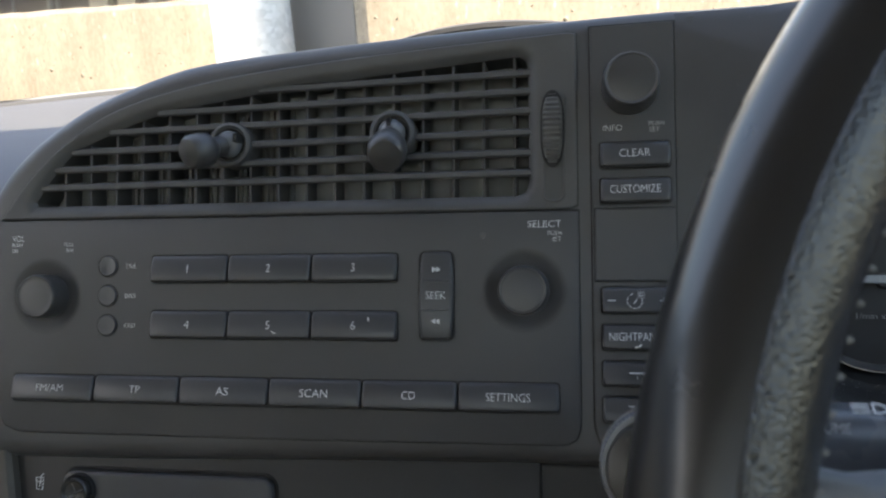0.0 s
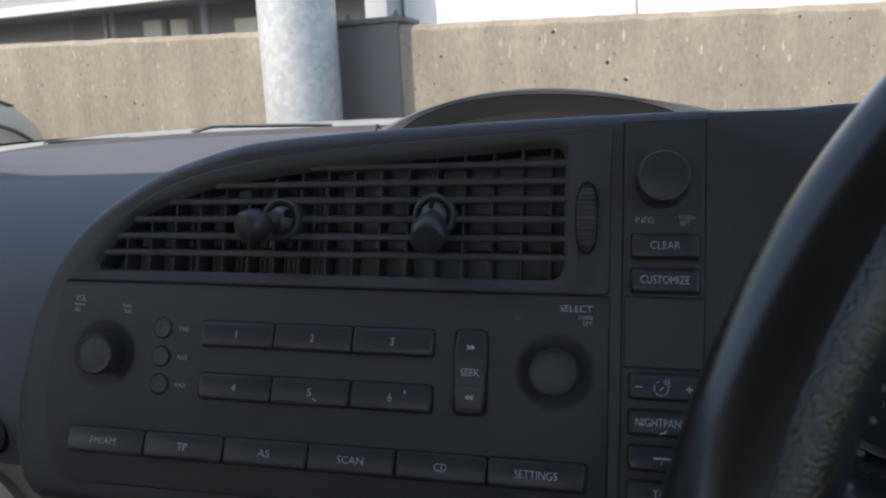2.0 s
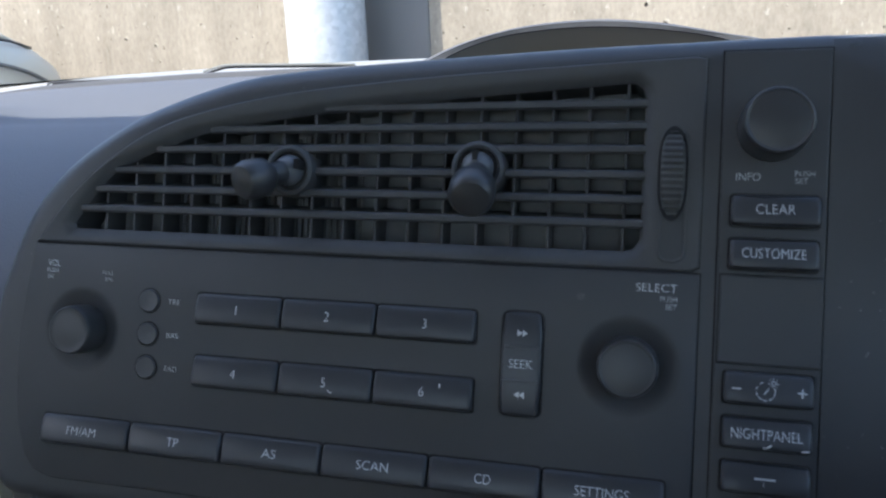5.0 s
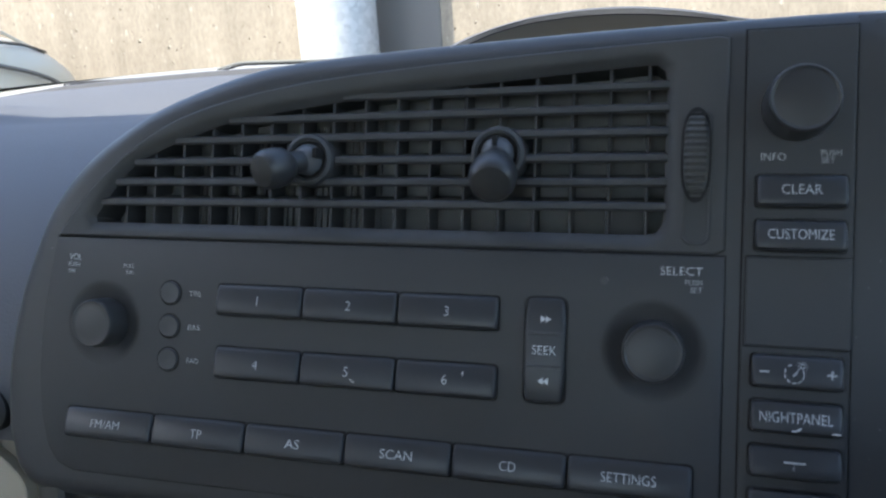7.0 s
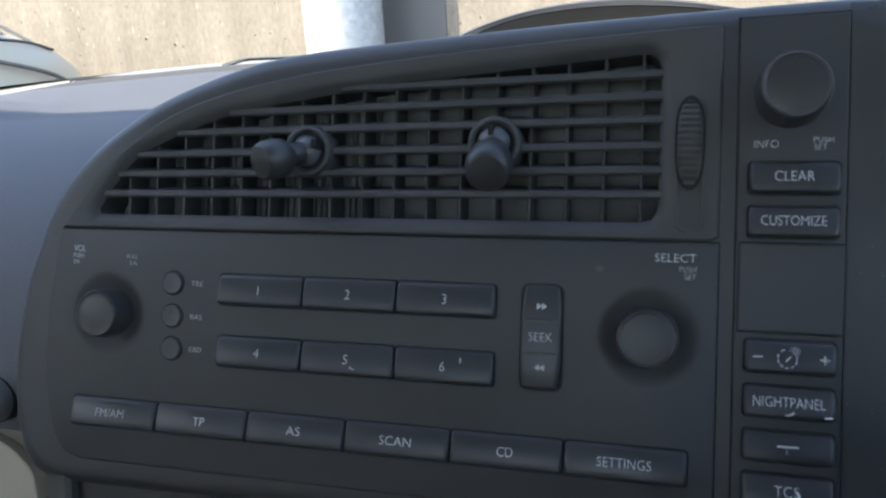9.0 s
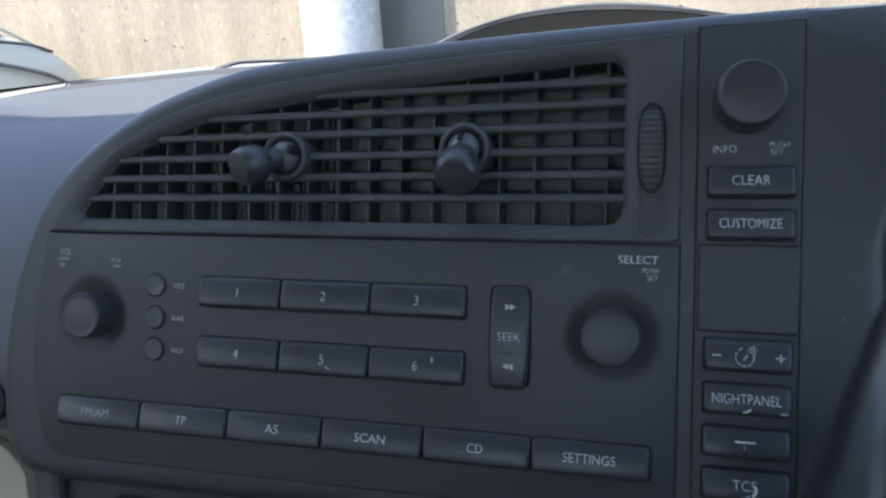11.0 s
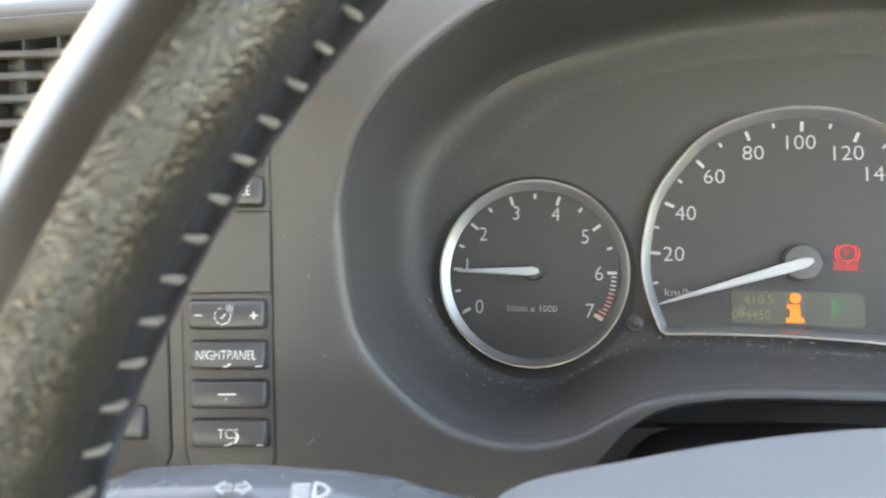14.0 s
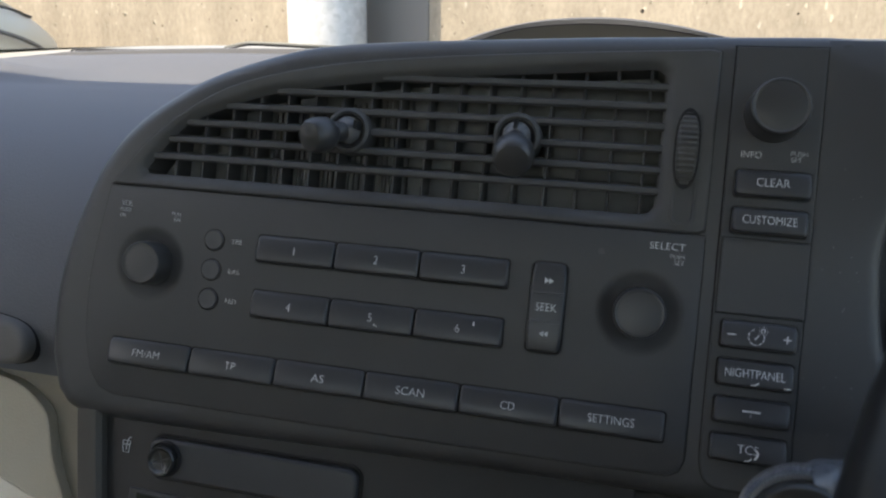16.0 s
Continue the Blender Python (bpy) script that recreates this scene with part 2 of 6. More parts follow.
THREAD = surface("grey_stitching_thread", (0.085, 0.082, 0.078), rough=0.7, var=0.2, scale=900, bump=0)
PAD = surface("grey_airbag_cover", (0.145, 0.152, 0.165), rough=0.55, var=0.06, scale=20, grain=1200, bump=0.25, spec=0.4)
STALK = surface("dark_stalk_plastic", (0.085, 0.092, 0.105), rough=0.26, var=0.12, scale=60, grain=2500, bump=0.05)
LCD = surface("dark_display_glass", (0.018, 0.022, 0.016), rough=0.12, var=0.05, bump=0)
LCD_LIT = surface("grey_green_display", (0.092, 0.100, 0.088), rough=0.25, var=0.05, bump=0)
ODO = surface("olive_display_segments", (0.17, 0.20, 0.09), rough=0.5, bump=0)
GREEN = glow("green_display_segments", (0.03, 0.70, 0.10), 0.05)
GREEN_P = glow("green_gear_letter", (0.06, 0.50, 0.28), 0.022)
AMBER = glow("amber_warning_lamp", (1.0, 0.30, 0.03), 0.06)
RED = glow("red_warning_lamp", (0.9, 0.04, 0.06), 0.075)
RUST = glow("dull_red_heater_mark", (0.45, 0.07, 0.03), 0.03)
CONCRETE = concrete_material()
STEEL = galvanised_material()
POST = surface("dark_grey_steel", (0.125, 0.116, 0.105), rough=0.6, var=0.1, scale=6, grain=200, bump=0.1)
PAINT = surface("cream_car_paint", (0.50, 0.45, 0.355), rough=0.45, var=0.03, scale=3, bump=0, coat=0.2)
SILVER = surface("silver_car_paint", (0.60, 0.62, 0.64), rough=0.3, metal=0.4, var=0.03, scale=3, bump=0, coat=0.6)
TYRE = surface("tyre_rubber", (0.02, 0.02, 0.02), rough=0.8, bump=0.2, grain=400)
CARGLASS = surface("tinted_car_glass", (0.045, 0.06, 0.085), rough=0.06, var=0.03, bump=0)
LENS = surface("headlamp_lens", (0.22, 0.225, 0.23), rough=0.12, var=0.1, bump=0, coat=0.8)
RUBBER = surface("wiper_rubber", (0.018, 0.018, 0.019), rough=0.5, bump=0.1)
ASPHALT = surface("asphalt", (0.055, 0.054, 0.052), rough=0.95, var=0.25, scale=2.0, grain=160, bump=0.7)
WHITEWALL = surface("white_facade_panel", (0.78, 0.77, 0.74), rough=0.8, var=0.05, scale=2, grain=60, bump=0.1)
GREYWALL = surface("grey_facade", (0.36, 0.37, 0.39), rough=0.8, var=0.12, scale=1.5, grain=60, bump=0.1)
# unseen cabin lining, kept pale so it throws light on the dash
LINING = surface("bounce_pale_lining", (0.55, 0.54, 0.51), rough=0.95, var=0.06, scale=15, grain=900, bump=0.2)
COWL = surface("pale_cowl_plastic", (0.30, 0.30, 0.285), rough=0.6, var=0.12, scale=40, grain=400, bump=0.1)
# glovebox lip: a patch of sunlight put into a pale cream colour
SUN_CREAM = surface("sun_patch_cream", (0.72, 0.69, 0.60), rough=0.6, var=0.05, scale=10, grain=900, bump=0.1)
CARPET = surface("brown_carpet", (0.12, 0.10, 0.075), rough=1.0, var=0.3, scale=60, grain=900, bump=0.8)

# ---------------------------------------------------------------- building helpers
# axes of the centre panel: x along it, y into the dashboard, z up the panel
TILT = Matrix(((0.99963, 0.00000, 0.02705), (-0.00745, 0.96128, 0.27548), (-0.02600, -0.27558, 0.96093)))
DASH = Matrix.Translation((0, 0, 0.93)) @ TILT.to_4x4()
BASE = {}


def thing(name, base, label, category, group="", kind="", m=DASH):
    ob = new(name)
    ob.empty_display_size = 0.02
    ob.matrix_world = m @ Matrix.Translation(base)
    BASE[ob.name] = Vector(base)
    return tagged(ob, label, category, group, kind)


def finish(bm, base=Vector((0, 0, 0))):
    bmesh.ops.remove_doubles(bm, verts=bm.verts, dist=1e-6)
    bmesh.ops.recalc_face_normals(bm, faces=bm.faces)
    for f in bm.faces:
        f.smooth = len(f.verts) < 6
    for e in bm.edges:
        if len(e.link_faces) == 2 and e.calc_face_angle(0) > 0.55:
            e.smooth = False
    for v in bm.verts:
        v.co -= base


def part(name, bm, material, parent, label=""):
    base = BASE[parent.name]
    finish(bm, base)
    me = bpy.data.meshes.new(name)
    bm.to_mesh(me)
    bm.free()
    me.materials.append(material)
    ob = new(name, me)
    ob.parent = parent
    BASE[ob.name] = base
    if label:
        ob["label"] = label
    return ob


def solid(name, bm, material, label, category, group="", kind="", m=Matrix(), base=(0, 0, 0)):
    finish(bm, Vector(base))
    me = bpy.data.meshes.new(name)
    bm.to_mesh(me)
    bm.free()
    me.materials.append(material)
    ob = new(name, me)
    ob.matrix_world = m @ Matrix.Translation(base)
    BASE[ob.name] = Vector(base)
    return tagged(ob, label, category, group, kind)


def smooth_line(pts, n=8, closed=False):
    """Catmull-Rom through the points."""
    P = [Vector(p) for p in pts]
    k = len(P)
    out = []
    for i in range(k if closed else k - 1):
        a, b = P[i], P[(i + 1) % k]
        p = P[i - 1] if closed or i else a * 2 - b
        q = P[(i + 2) % k] if closed or i + 2 < k else b * 2 - a
        for j in range(n):
            t = j / n
            out.append(0.5 * (2 * a + (b - p) * t + (2 * p - 5 * a + 4 * b - q) * t * t + (3 * a - p - 3 * b + q) * t ** 3))
    if not closed:
        out.append(P[-1])
    return [tuple(v) for v in out]


def rrect(x0, x1, z0, z1, r, n=4):
    out = []
    for cx, cz, a in ((x1 - r, z0 + r, -90), (x1 - r, z1 - r, 0), (x0 + r, z1 - r, 90), (x0 + r, z0 + r, 180)):
        for i in range(n + 1):
            w = radians(a + 90 * i / n)
            out.append((cx + r * math.cos(w), cz + r * math.sin(w)))
    return out


def disc(cx, cz, r, n=28):
    return [(cx + r * math.cos(2 * math.pi * i / n), cz + r * math.sin(2 * math.pi * i / n)) for i in range(n)]


def inset(o, d):
    n = len(o)
    area = sum(o[i][0] * o[(i + 1) % n][1] - o[(i + 1) % n][0] * o[i][1] for i in range(n))
    s = 1 if area > 0 else -1
    out = []
    for i in range(n):
        a, b, c = (Vector(o[(i + k) % n]) for k in (-1, 0, 1))
        t1, t2 = (b - a), (c - b)
        t1 = t1.normalized() if t1.length > 1e-9 else t2.normalized()
        t2 = t2.normalized() if t2.length > 1e-9 else t1
        n1, n2 = Vector((-t1.y, t1.x)) * s, Vector((-t2.y, t2.x)) * s
        m = n1 + n2
        m = m / max(0.4, m.length_squared / 2) if m.length > 1e-6 else n1
        out.append((b.x + m.x * d, b.y + m.y * d))
    return out


def loft(bm, rings, closed=True, cap0=False, cap1=False):
    vs = [[bm.verts.new(p) for p in r] for r in rings]
    n = len(vs[0])
    for a, b in zip(vs, vs[1:]):
        for i in range(n if closed else n - 1):
            j = (i + 1) % n
            bm.faces.new((a[i], a[j], b[j], b[i]))
    if cap0:
        bm.faces.new(vs[0])
    if cap1:
        bm.faces.new(vs[-1])
    return vs


def slab(bm, outline, yf, yb, bev=0.0005, seg=2, m=None):
    """A plate with a rounded front edge: outline in x and z, front at yf, back at yb."""
    rings = [[(x, yb, z) for x, z in outline]]
    for k in range(seg + 1):
        w = math.pi / 2 * k / seg
        o = inset(outline, bev * (1 - math.cos(w))) if k else outline
        rings.append([(x, yf + bev * (1 - math.sin(w)), z) for x, z in o])
    if m is not None:
        rings = [[tuple(m @ Vector(p)) for p in r] for r in rings]
    loft(bm, rings, True, True, True)
    return bm


def ring_slab(bm, outer, inner, yf, yb, bev=0.0004, m=None):
    """A frame between two outlines with as many points."""
    rings = [[(x, yb, z) for x, z in outer], [(x, yf + bev, z) for x, z in outer], [(x, yf, z) for x, z in inset(outer, bev)],
             [(x, yf, z) for x, z in inset(inner, -bev)], [(x, yf + bev, z) for x, z in inner], [(x, yb, z) for x, z in inner]]
    if m is not None:
        rings = [[tuple(m @ Vector(p)) for p in r] for r in rings]
    loft(bm, rings + [rings[0]])
    return bm


def revolve(bm, profile, at, axis, n=36, ridges=0, depth=0.0):
    axis = Vector(axis).normalized()
    u = axis.orthogonal().normalized()
    v = axis.cross(u)
    rings = []
    for r, h in profile:
        ring = []
        for i in range(n):
            w = 2 * math.pi * i / n
            q = max(1e-5, r - (depth if ridges and i % 2 else 0))
            ring.append(tuple(Vector(at) + axis * h + (u * math.cos(w) + v * math.sin(w)) * q))
        rings.append(ring)
    loft(bm, rings, True, True, True)
    return bm


def tube(bm, pts, r, n=10, closed=False, flat=1.0):
    P = [Vector(p) for p in pts]
    k = len(P)
    rings, u = [], None
    for i in range(k):
        t = (P[(i + 1) % k] - P[i - 1]) if closed else (P[min(i + 1, k - 1)] - P[max(i - 1, 0)])
        t.normalize()
        u = t.orthogonal().normalized() if u is None else (u - t * u.dot(t)).normalized()
        v = t.cross(u)
        q = r[i] if isinstance(r, (list, tuple)) else r
        rings.append([tuple(P[i] + (u * math.cos(2 * math.pi * j / n) + v * flat * math.sin(2 * math.pi * j / n)) * q) for j in range(n)])
    if closed:
        loft(bm, rings + [rings[0]])
    else:
        loft(bm, rings, True, True, True)
    return bm


def box(bm, x0, x1, y0, y1, z0, z1, bev=0.0, m=None):
    r = bmesh.ops.create_cube(bm, size=1.0, matrix=(m or Matrix()) @ Matrix.Translation(((x0 + x1) / 2, (y0 + y1) / 2, (z0 + z1) / 2)) @ Matrix.Diagonal((x1 - x0, y1 - y0, z1 - z0, 1)))
    if bev:
        edges = list({e for v in r["verts"] for e in v.link_edges})
        bmesh.ops.bevel(bm, geom=edges, offset=bev, segments=2, affect="EDGES", profile=0.5)
    return bm


B = bmesh.new
GLYPHS = {}


def glyph_mesh(text):
    if text not in GLYPHS:
        c = bpy.data.curves.new("legend", "FONT")
        c.body = text
        c.align_x, c.align_y = "CENTER", "CENTER"
        c.resolution_u = 3
        c.offset = -0.012
        tmp = bpy.data.objects.new("legend", c)
        me = bpy.data.meshes.new_from_object(tmp)
        bpy.data.objects.remove(tmp)
        GLYPHS[text] = me
    return GLYPHS[text]


UPRIGHT = Matrix.Rotation(math.pi / 2, 4, "X")


def legend(text, at, height, parent, material=LEGEND, width=None, frame_m=UPRIGHT, label="", name="legend"):
    """Printed writing of a given height of its capitals, centred at a point of the panel."""
    bm = B()
    bm.from_mesh(glyph_mesh(text))
    lo = Vector((min(v.co.x for v in bm.verts), min(v.co.y for v in bm.verts), 0))
    hi = Vector((max(v.co.x for v in bm.verts), max(v.co.y for v in bm.verts), 0))
    sy = height / (hi.y - lo.y)
    sx = width / (hi.x - lo.x) if width else sy * 0.92
    for v in bm.verts:
        v.co = Vector(((v.co.x - (lo.x + hi.x) / 2) * sx, (v.co.y - (lo.y + hi.y) / 2) * sy, 0))
    g = bmesh.ops.extrude_face_region(bm, geom=list(bm.faces))
    for e in g["geom"]:
        if isinstance(e, bmesh.types.BMVert):
            e.co.z += 0.00008
    bm.transform(Matrix.Translation(at) @ frame_m)
    return part(name, bm, material, parent, label)


def bar(x0, x1, z0, z1, y, parent, material=LEGEND, name="legend", m=None, thick=0.00008, label=""):
    bm = B()
    slab(bm, [(x0, z0), (x1, z0), (x1, z1), (x0, z1)], y - thick, y + 0.0001, bev=0.00002, seg=1, m=m)
    return part(name, bm, material, parent, label)

# ---------------------------------------------------------------- outlines of the dashboard
CAP = smooth_line([(-0.0935, -0.030), (-0.0945, -0.012), (-0.0930, 0.004), (-0.0880, 0.0245), (-0.0785, 0.0465), (-0.0675, 0.0612), (-0.0543, 0.0725),
                   (-0.0371, 0.0825), (-0.0119, 0.0910), (0.0082, 0.0950), (0.0501, 0.0994), (0.0987, 0.1030), (0.1455, 0.1052), (0.1744, 0.1062)], 6)
CAP = [(x - 0.0030 * max(0.0, min(1.0, (0.03 - x) / 0.09)) - 0.0044 * math.exp(-(((z - 0.055) / 0.024) ** 2)) - 0.0034 * max(0.0, min(1.0, (0.052 - z) / 0.03)), z + 0.0022 * max(0.0, min(1.0, (z - 0.03) / 0.05)) + 0.0014 * math.exp(-(((x - 0.0) / 0.045) ** 2)) - 0.0009 * max(0.0, min(1.0, (x - 0.04) / 0.10))) for x, z in CAP]
BEZEL = CAP + [(0.1860, 0.1072), (0.1860, -0.049), (0.1744, -0.048), (0.12, -0.0475), (0.0432, -0.0492), (-0.0209, -0.0512), (-0.0810, -0.0520), (-0.0895, -0.0500), (-0.0955, -0.0435)]
INNER = smooth_line([(-0.0790, -0.0330), (-0.0825, -0.018), (-0.0830, 0.004), (-0.0810, 0.022), (-0.0783, 0.0388)], 5)
ARCH = smooth_line([(-0.0783, 0.0396), (-0.0649, 0.0565), (-0.0475, 0.0712), (-0.0262, 0.0818), (0.0082, 0.0898), (0.0501, 0.0945), (0.0987, 0.0980), (0.1420, 0.1005)], 5)
# outline of the air vent's opening, upper side
GRILLE = [(-0.0655, 0.0458), (-0.0611, 0.0520), (-0.0558, 0.0585), (-0.0483, 0.0655), (-0.0322, 0.0725), (-0.0113, 0.0790), (0.0322, 0.0855), (0.0800, 0.0900), (0.1230, 0.0935)]


def grille_top(x):
    for (x0, z0), (x1, z1) in zip(GRILLE, GRILLE[1:]):
        if x <= x1:
            return z0 + (z1 - z0) * max(0, (x - x0) / (x1 - x0))
    return GRILLE[-1][1]


def grille_left(z):
    for (x0, z0), (x1, z1) in zip(GRILLE, GRILLE[1:]):
        if z <= z1:
            return x0 + (x1 - x0) * max(0, (z - z0) / (z1 - z0))
    return GRILLE[-1][0]


def resample(o, n):
    P = [Vector(p) for p in o] + [Vector(o[0])]
    d = [0]
    for a, b in zip(P, P[1:]):
        d.append(d[-1] + (b - a).length)
    out, k = [], 0
    for i in range(n):
        s = d[-1] * i / n
        while d[k + 1] < s:
            k += 1
        f = (s - d[k]) / max(1e-12, d[k + 1] - d[k])
        out.append(tuple(P[k].lerp(P[k + 1], f)))
    return out


# ---------------------------------------------------------------- dashboard
def build_dashboard():
    dash = thing("dashboard", (0.1, 0.2, -0.1), "car dashboard of black plastic below a grey-beige padded top", "dashboard", kind="structure")
    bm = B()
    mouth = resample([(-0.0760, 0.0420), (-0.0770, 0.0405), (-0.0780, 0.030), (-0.0800, 0.004), (-0.0795, -0.018), (-0.074, -0.034), (-0.068, -0.0385), (0.135, -0.0375), (0.1395, -0.034), (0.1395, 0.0384), (0.1395, 0.0975)] + [(x, z - 0.0018) for x, z in ARCH[1:-2]][::-1], 220)
    edge_line = resample(BEZEL[::-1], 220)
    k = min(range(220), key=lambda i: (edge_line[i][0] + 0.09) ** 2 + (edge_line[i][1] - 0.03) ** 2)
    edge_line = edge_line[k:] + edge_line[:k]
    k = min(range(220), key=lambda i: (mouth[i][0] + 0.079) ** 2 + (mouth[i][1] - 0.025) ** 2)
    mouth = mouth[k:] + mouth[:k]
    rings = [[(x, 0.10, z) for x, z in edge_line]]
    for k in range(6):
        w = math.pi / 2 * k / 5
        rings.append([(x, 0.0075 * (1 - math.sin(w)), z) for x, z in inset(edge_line, 0.0075 * (1 - math.cos(w)))])
    front = loft(bm, rings)[-1]
    hole = loft(bm, [[(x, 0.0, z) for x, z in mouth], [(x, 0.004, z) for x, z in mouth]])[0]
    edges = [bm.edges.get((a, b)) for row in (front, hole) for a, b in zip(row, row[1:] + row[:1])]
    bmesh.ops.triangle_fill(bm, use_beauty=True, use_dissolve=False, edges=edges)
    part("centre_bezel", bm, BLACK, dash, "matt black curved centre console bezel")
    # instrument surround: rings from the lip of the recess out to the edge of the panel
    lip = smooth_line([(0.1962, 0.0300), (0.1990, 0.0070), (0.2061, -0.0066), (0.2175, -0.0187), (0.2307, -0.0275), (0.2474, -0.0314), (0.2643, -0.0293), (0.2797, -0.0213), (0.2934, -0.0166),
                       (0.3223, -0.0145), (0.3853, -0.0163), (0.43, -0.0190), (0.452, -0.028), (0.475, -0.030), (0.500, -0.020), (0.517, 0.000), (0.523, 0.030), (0.515, 0.060),
                       (0.490, 0.088), (0.450, 0.107), (0.400, 0.119), (0.340, 0.1195), (0.290, 0.1130), (0.2473, 0.1010), (0.2304, 0.0915), (0.2134, 0.0775), (0.2013, 0.0605), (0.1965, 0.0440)], 5, True)
    lip = resample(lip, 150)
    edge = [(0.1746, -0.075), (0.239, -0.075), (0.2692, -0.037), (0.2786, -0.0304), (0.2870, -0.0252), (0.2956, -0.0222), (0.3125, -0.0204), (0.3294, -0.0205), (0.3497, -0.0213), (0.3749, -0.0223), (0.425, -0.0255), (0.441, -0.036), (0.475, -0.075), (0.60, -0.075), (0.60, 0.10), (0.52, 0.118), (0.43, 0.1265), (0.36, 0.1285), (0.29, 0.1190), (0.26, 0.1132), (0.236, 0.1098), (0.21, 0.1082), (0.1746, 0.1075)]
    c = Vector((0.33, 0.04))

    def out_to_edge(p):
        w = (Vector(p) - c).normalized()
        best = None
        for a, b in zip(edge, edge[1:] + edge[:1]):
            a, b = Vector(a), Vector(b)
            e = b - a
            den = w.x * e.y - w.y * e.x
            if abs(den) < 1e-9:
                continue
            t = ((a - c).x * e.y - (a - c).y * e.x) / den
            s = ((a - c).x * w.y - (a - c).y * w.x) / den
            if t > 0 and -1e-6 <= s <= 1 + 1e-6 and (best is None or t < best):
                best = t
        return tuple(c + w * best)

    far = [out_to_edge(p) for p in lip]
    for corner in ((0.1746, 0.1075), (0.1746, -0.075)):
        far[min(range(len(far)), key=lambda i: (far[i][0] - corner[0]) ** 2 + (far[i][1] - corner[1]) ** 2)] = corner
    gap = [(Vector(q) - Vector(p)).length for p, q in zip(lip, far)]

    def out_by(d, k):
        """The lip moved outwards by d, or by the share k of the panel's width where that is less."""
        return [tuple(Vector(p) + (Vector(q) - Vector(p)).normalized() * min(d, k * g)) for p, q, g in zip(lip, far, gap)]

    def in_by(d, k):
        return [tuple(Vector(q) + (Vector(p) - Vector(q)).normalized() * min(d, k * g)) for p, q, g in zip(lip, far, gap)]

    mid = in_by(0.006, 0.45)

    def brow(z):
        """How far the hood's lip stands out towards the driver, growing upwards."""
        k = max(0.0, min(1.0, (z - 0.03) / 0.06))
        return 0.006 * k * k * (3 - 2 * k)

    def flush(some, y, k):
        # beside the centre bezel the panel follows the rounding of its upper edge
        out = []
        for p, q in zip(some, far):
            if q[0] < 0.1765 or (q[0] < 0.215 and q[1] > 0.10):
                top = max(0.1075, q[1]) if q[1] > 0.10 else 0.1075
                z = min(p[1], top - k)
                d = max(0.0, min(0.0075, top - z))
                y2 = 0.0075 * (1 - math.sqrt(max(0.0, 1 - (1 - d / 0.0075) ** 2))) - 0.0004
                out.append((q[0], y2, z))
            else:
                out.append((p[0], y, p[1]))
        return out

    rings = [[(x, 0.12, z) for x, z in far], flush(far, 0.007, 0.0), flush(in_by(0.0022, 0.2), 0.002, 0.0022), flush(mid, -0.0004, 0.006)]
    for d, k, y in ((0.0055, 0.50, -0.0004), (0.0036, 0.34, -0.0003), (0.0022, 0.22, 0.0001), (0.0012, 0.13, 0.0008), (0.0005, 0.06, 0.0020), (0.0001, 0.01, 0.0036), (0.0, 0.0, 0.0056)):
        rings.append([(x, y - brow(q[1]) * (1 - d / 0.0085), z) for (x, z), q in zip(out_by(d, k), lip)])
    bm = B()
    loft(bm, rings)
    bmesh.ops.dissolve_degenerate(bm, dist=1e-5, edges=list(bm.edges))
    part("instrument_surround", bm, BLACK, dash, "matt black panel with a rounded recess for the dials")
    rings = [[(x, 0.0056 - brow(z), z) for x, z in lip]]
    g = Vector((0.345, 0.05, 0.035))
    for f, k in ((0.996, 0.12), (0.990, 0.26), (0.981, 0.43), (0.969, 0.60), (0.954, 0.745), (0.936, 0.86), (0.914, 0.935), (0.890, 0.975), (0.865, 0.992), (0.835, 0.998), (0.80, 1.0), (0.74, 1.0), (0.70, 1.008)):
        ring = []
        for x, z in lip:
            x2, z2 = g.x + (x - g.x) * f, g.z + (z - g.z) * f
            y2 = 0.0684 - 0.19 * (x2 - 0.2591) + 0.2 * (z2 - 0.0150)
            kk = k ** (1.0 - 0.45 * max(0.0, min(1.0, (-0.004 - z) / 0.02))) if k < 1 else k
            y1 = 0.0056 - brow(z)
            ring.append((x2, y1 + (y2 - y1) * kk, z2))
        rings.append(ring)
    bm = B()
    loft(bm, rings)
    part("recess_wall", bm, RECESS, dash, "dusty black wall of the instrument recess")
    rnd = random.Random(11)
    low = [i for i, (x, z) in enumerate(lip) if z < 0.004 and x < 0.47]
    bm = B()
    for k in range(520):
        i, j = rnd.choice(low), rnd.randint(2, 9)
        a, b, c = Vector(rings[j][i]), Vector(rings[j][(i + 1) % len(lip)]), Vector(rings[j + 1][i])
        n = (b - a).cross(c - a).normalized()
        n = -n if n.z < 0 else n
        p = a + (b - a) * rnd.random() + (c - a) * rnd.random() + n * 0.00015
        t = ((b - a).normalized() + Vector((rnd.uniform(-0.5, 0.5), rnd.uniform(-0.5, 0.5), 0))).normalized()
        w = n.cross(t).normalized() * rnd.choice((0.00008, 0.00011, 0.00018))
        h = t * rnd.choice((0.0001, 0.00015, 0.0003, 0.0006, 0.0010))
        q = [bm.verts.new(p + e) for e in (-h - w, h - w, h + w, -h + w)]
        top = bm.verts.new(p + n * 0.00006)
        bm.faces.new(q[::-1])
        for e in range(4):
            bm.faces.new((q[e], q[(e + 1) % 4], top))
    part("lint", bm, surface("grey_lint", (0.30, 0.30, 0.29), rough=1.0, var=0.3, scale=400, bump=0), dash, "pale specks and fibres of dust")
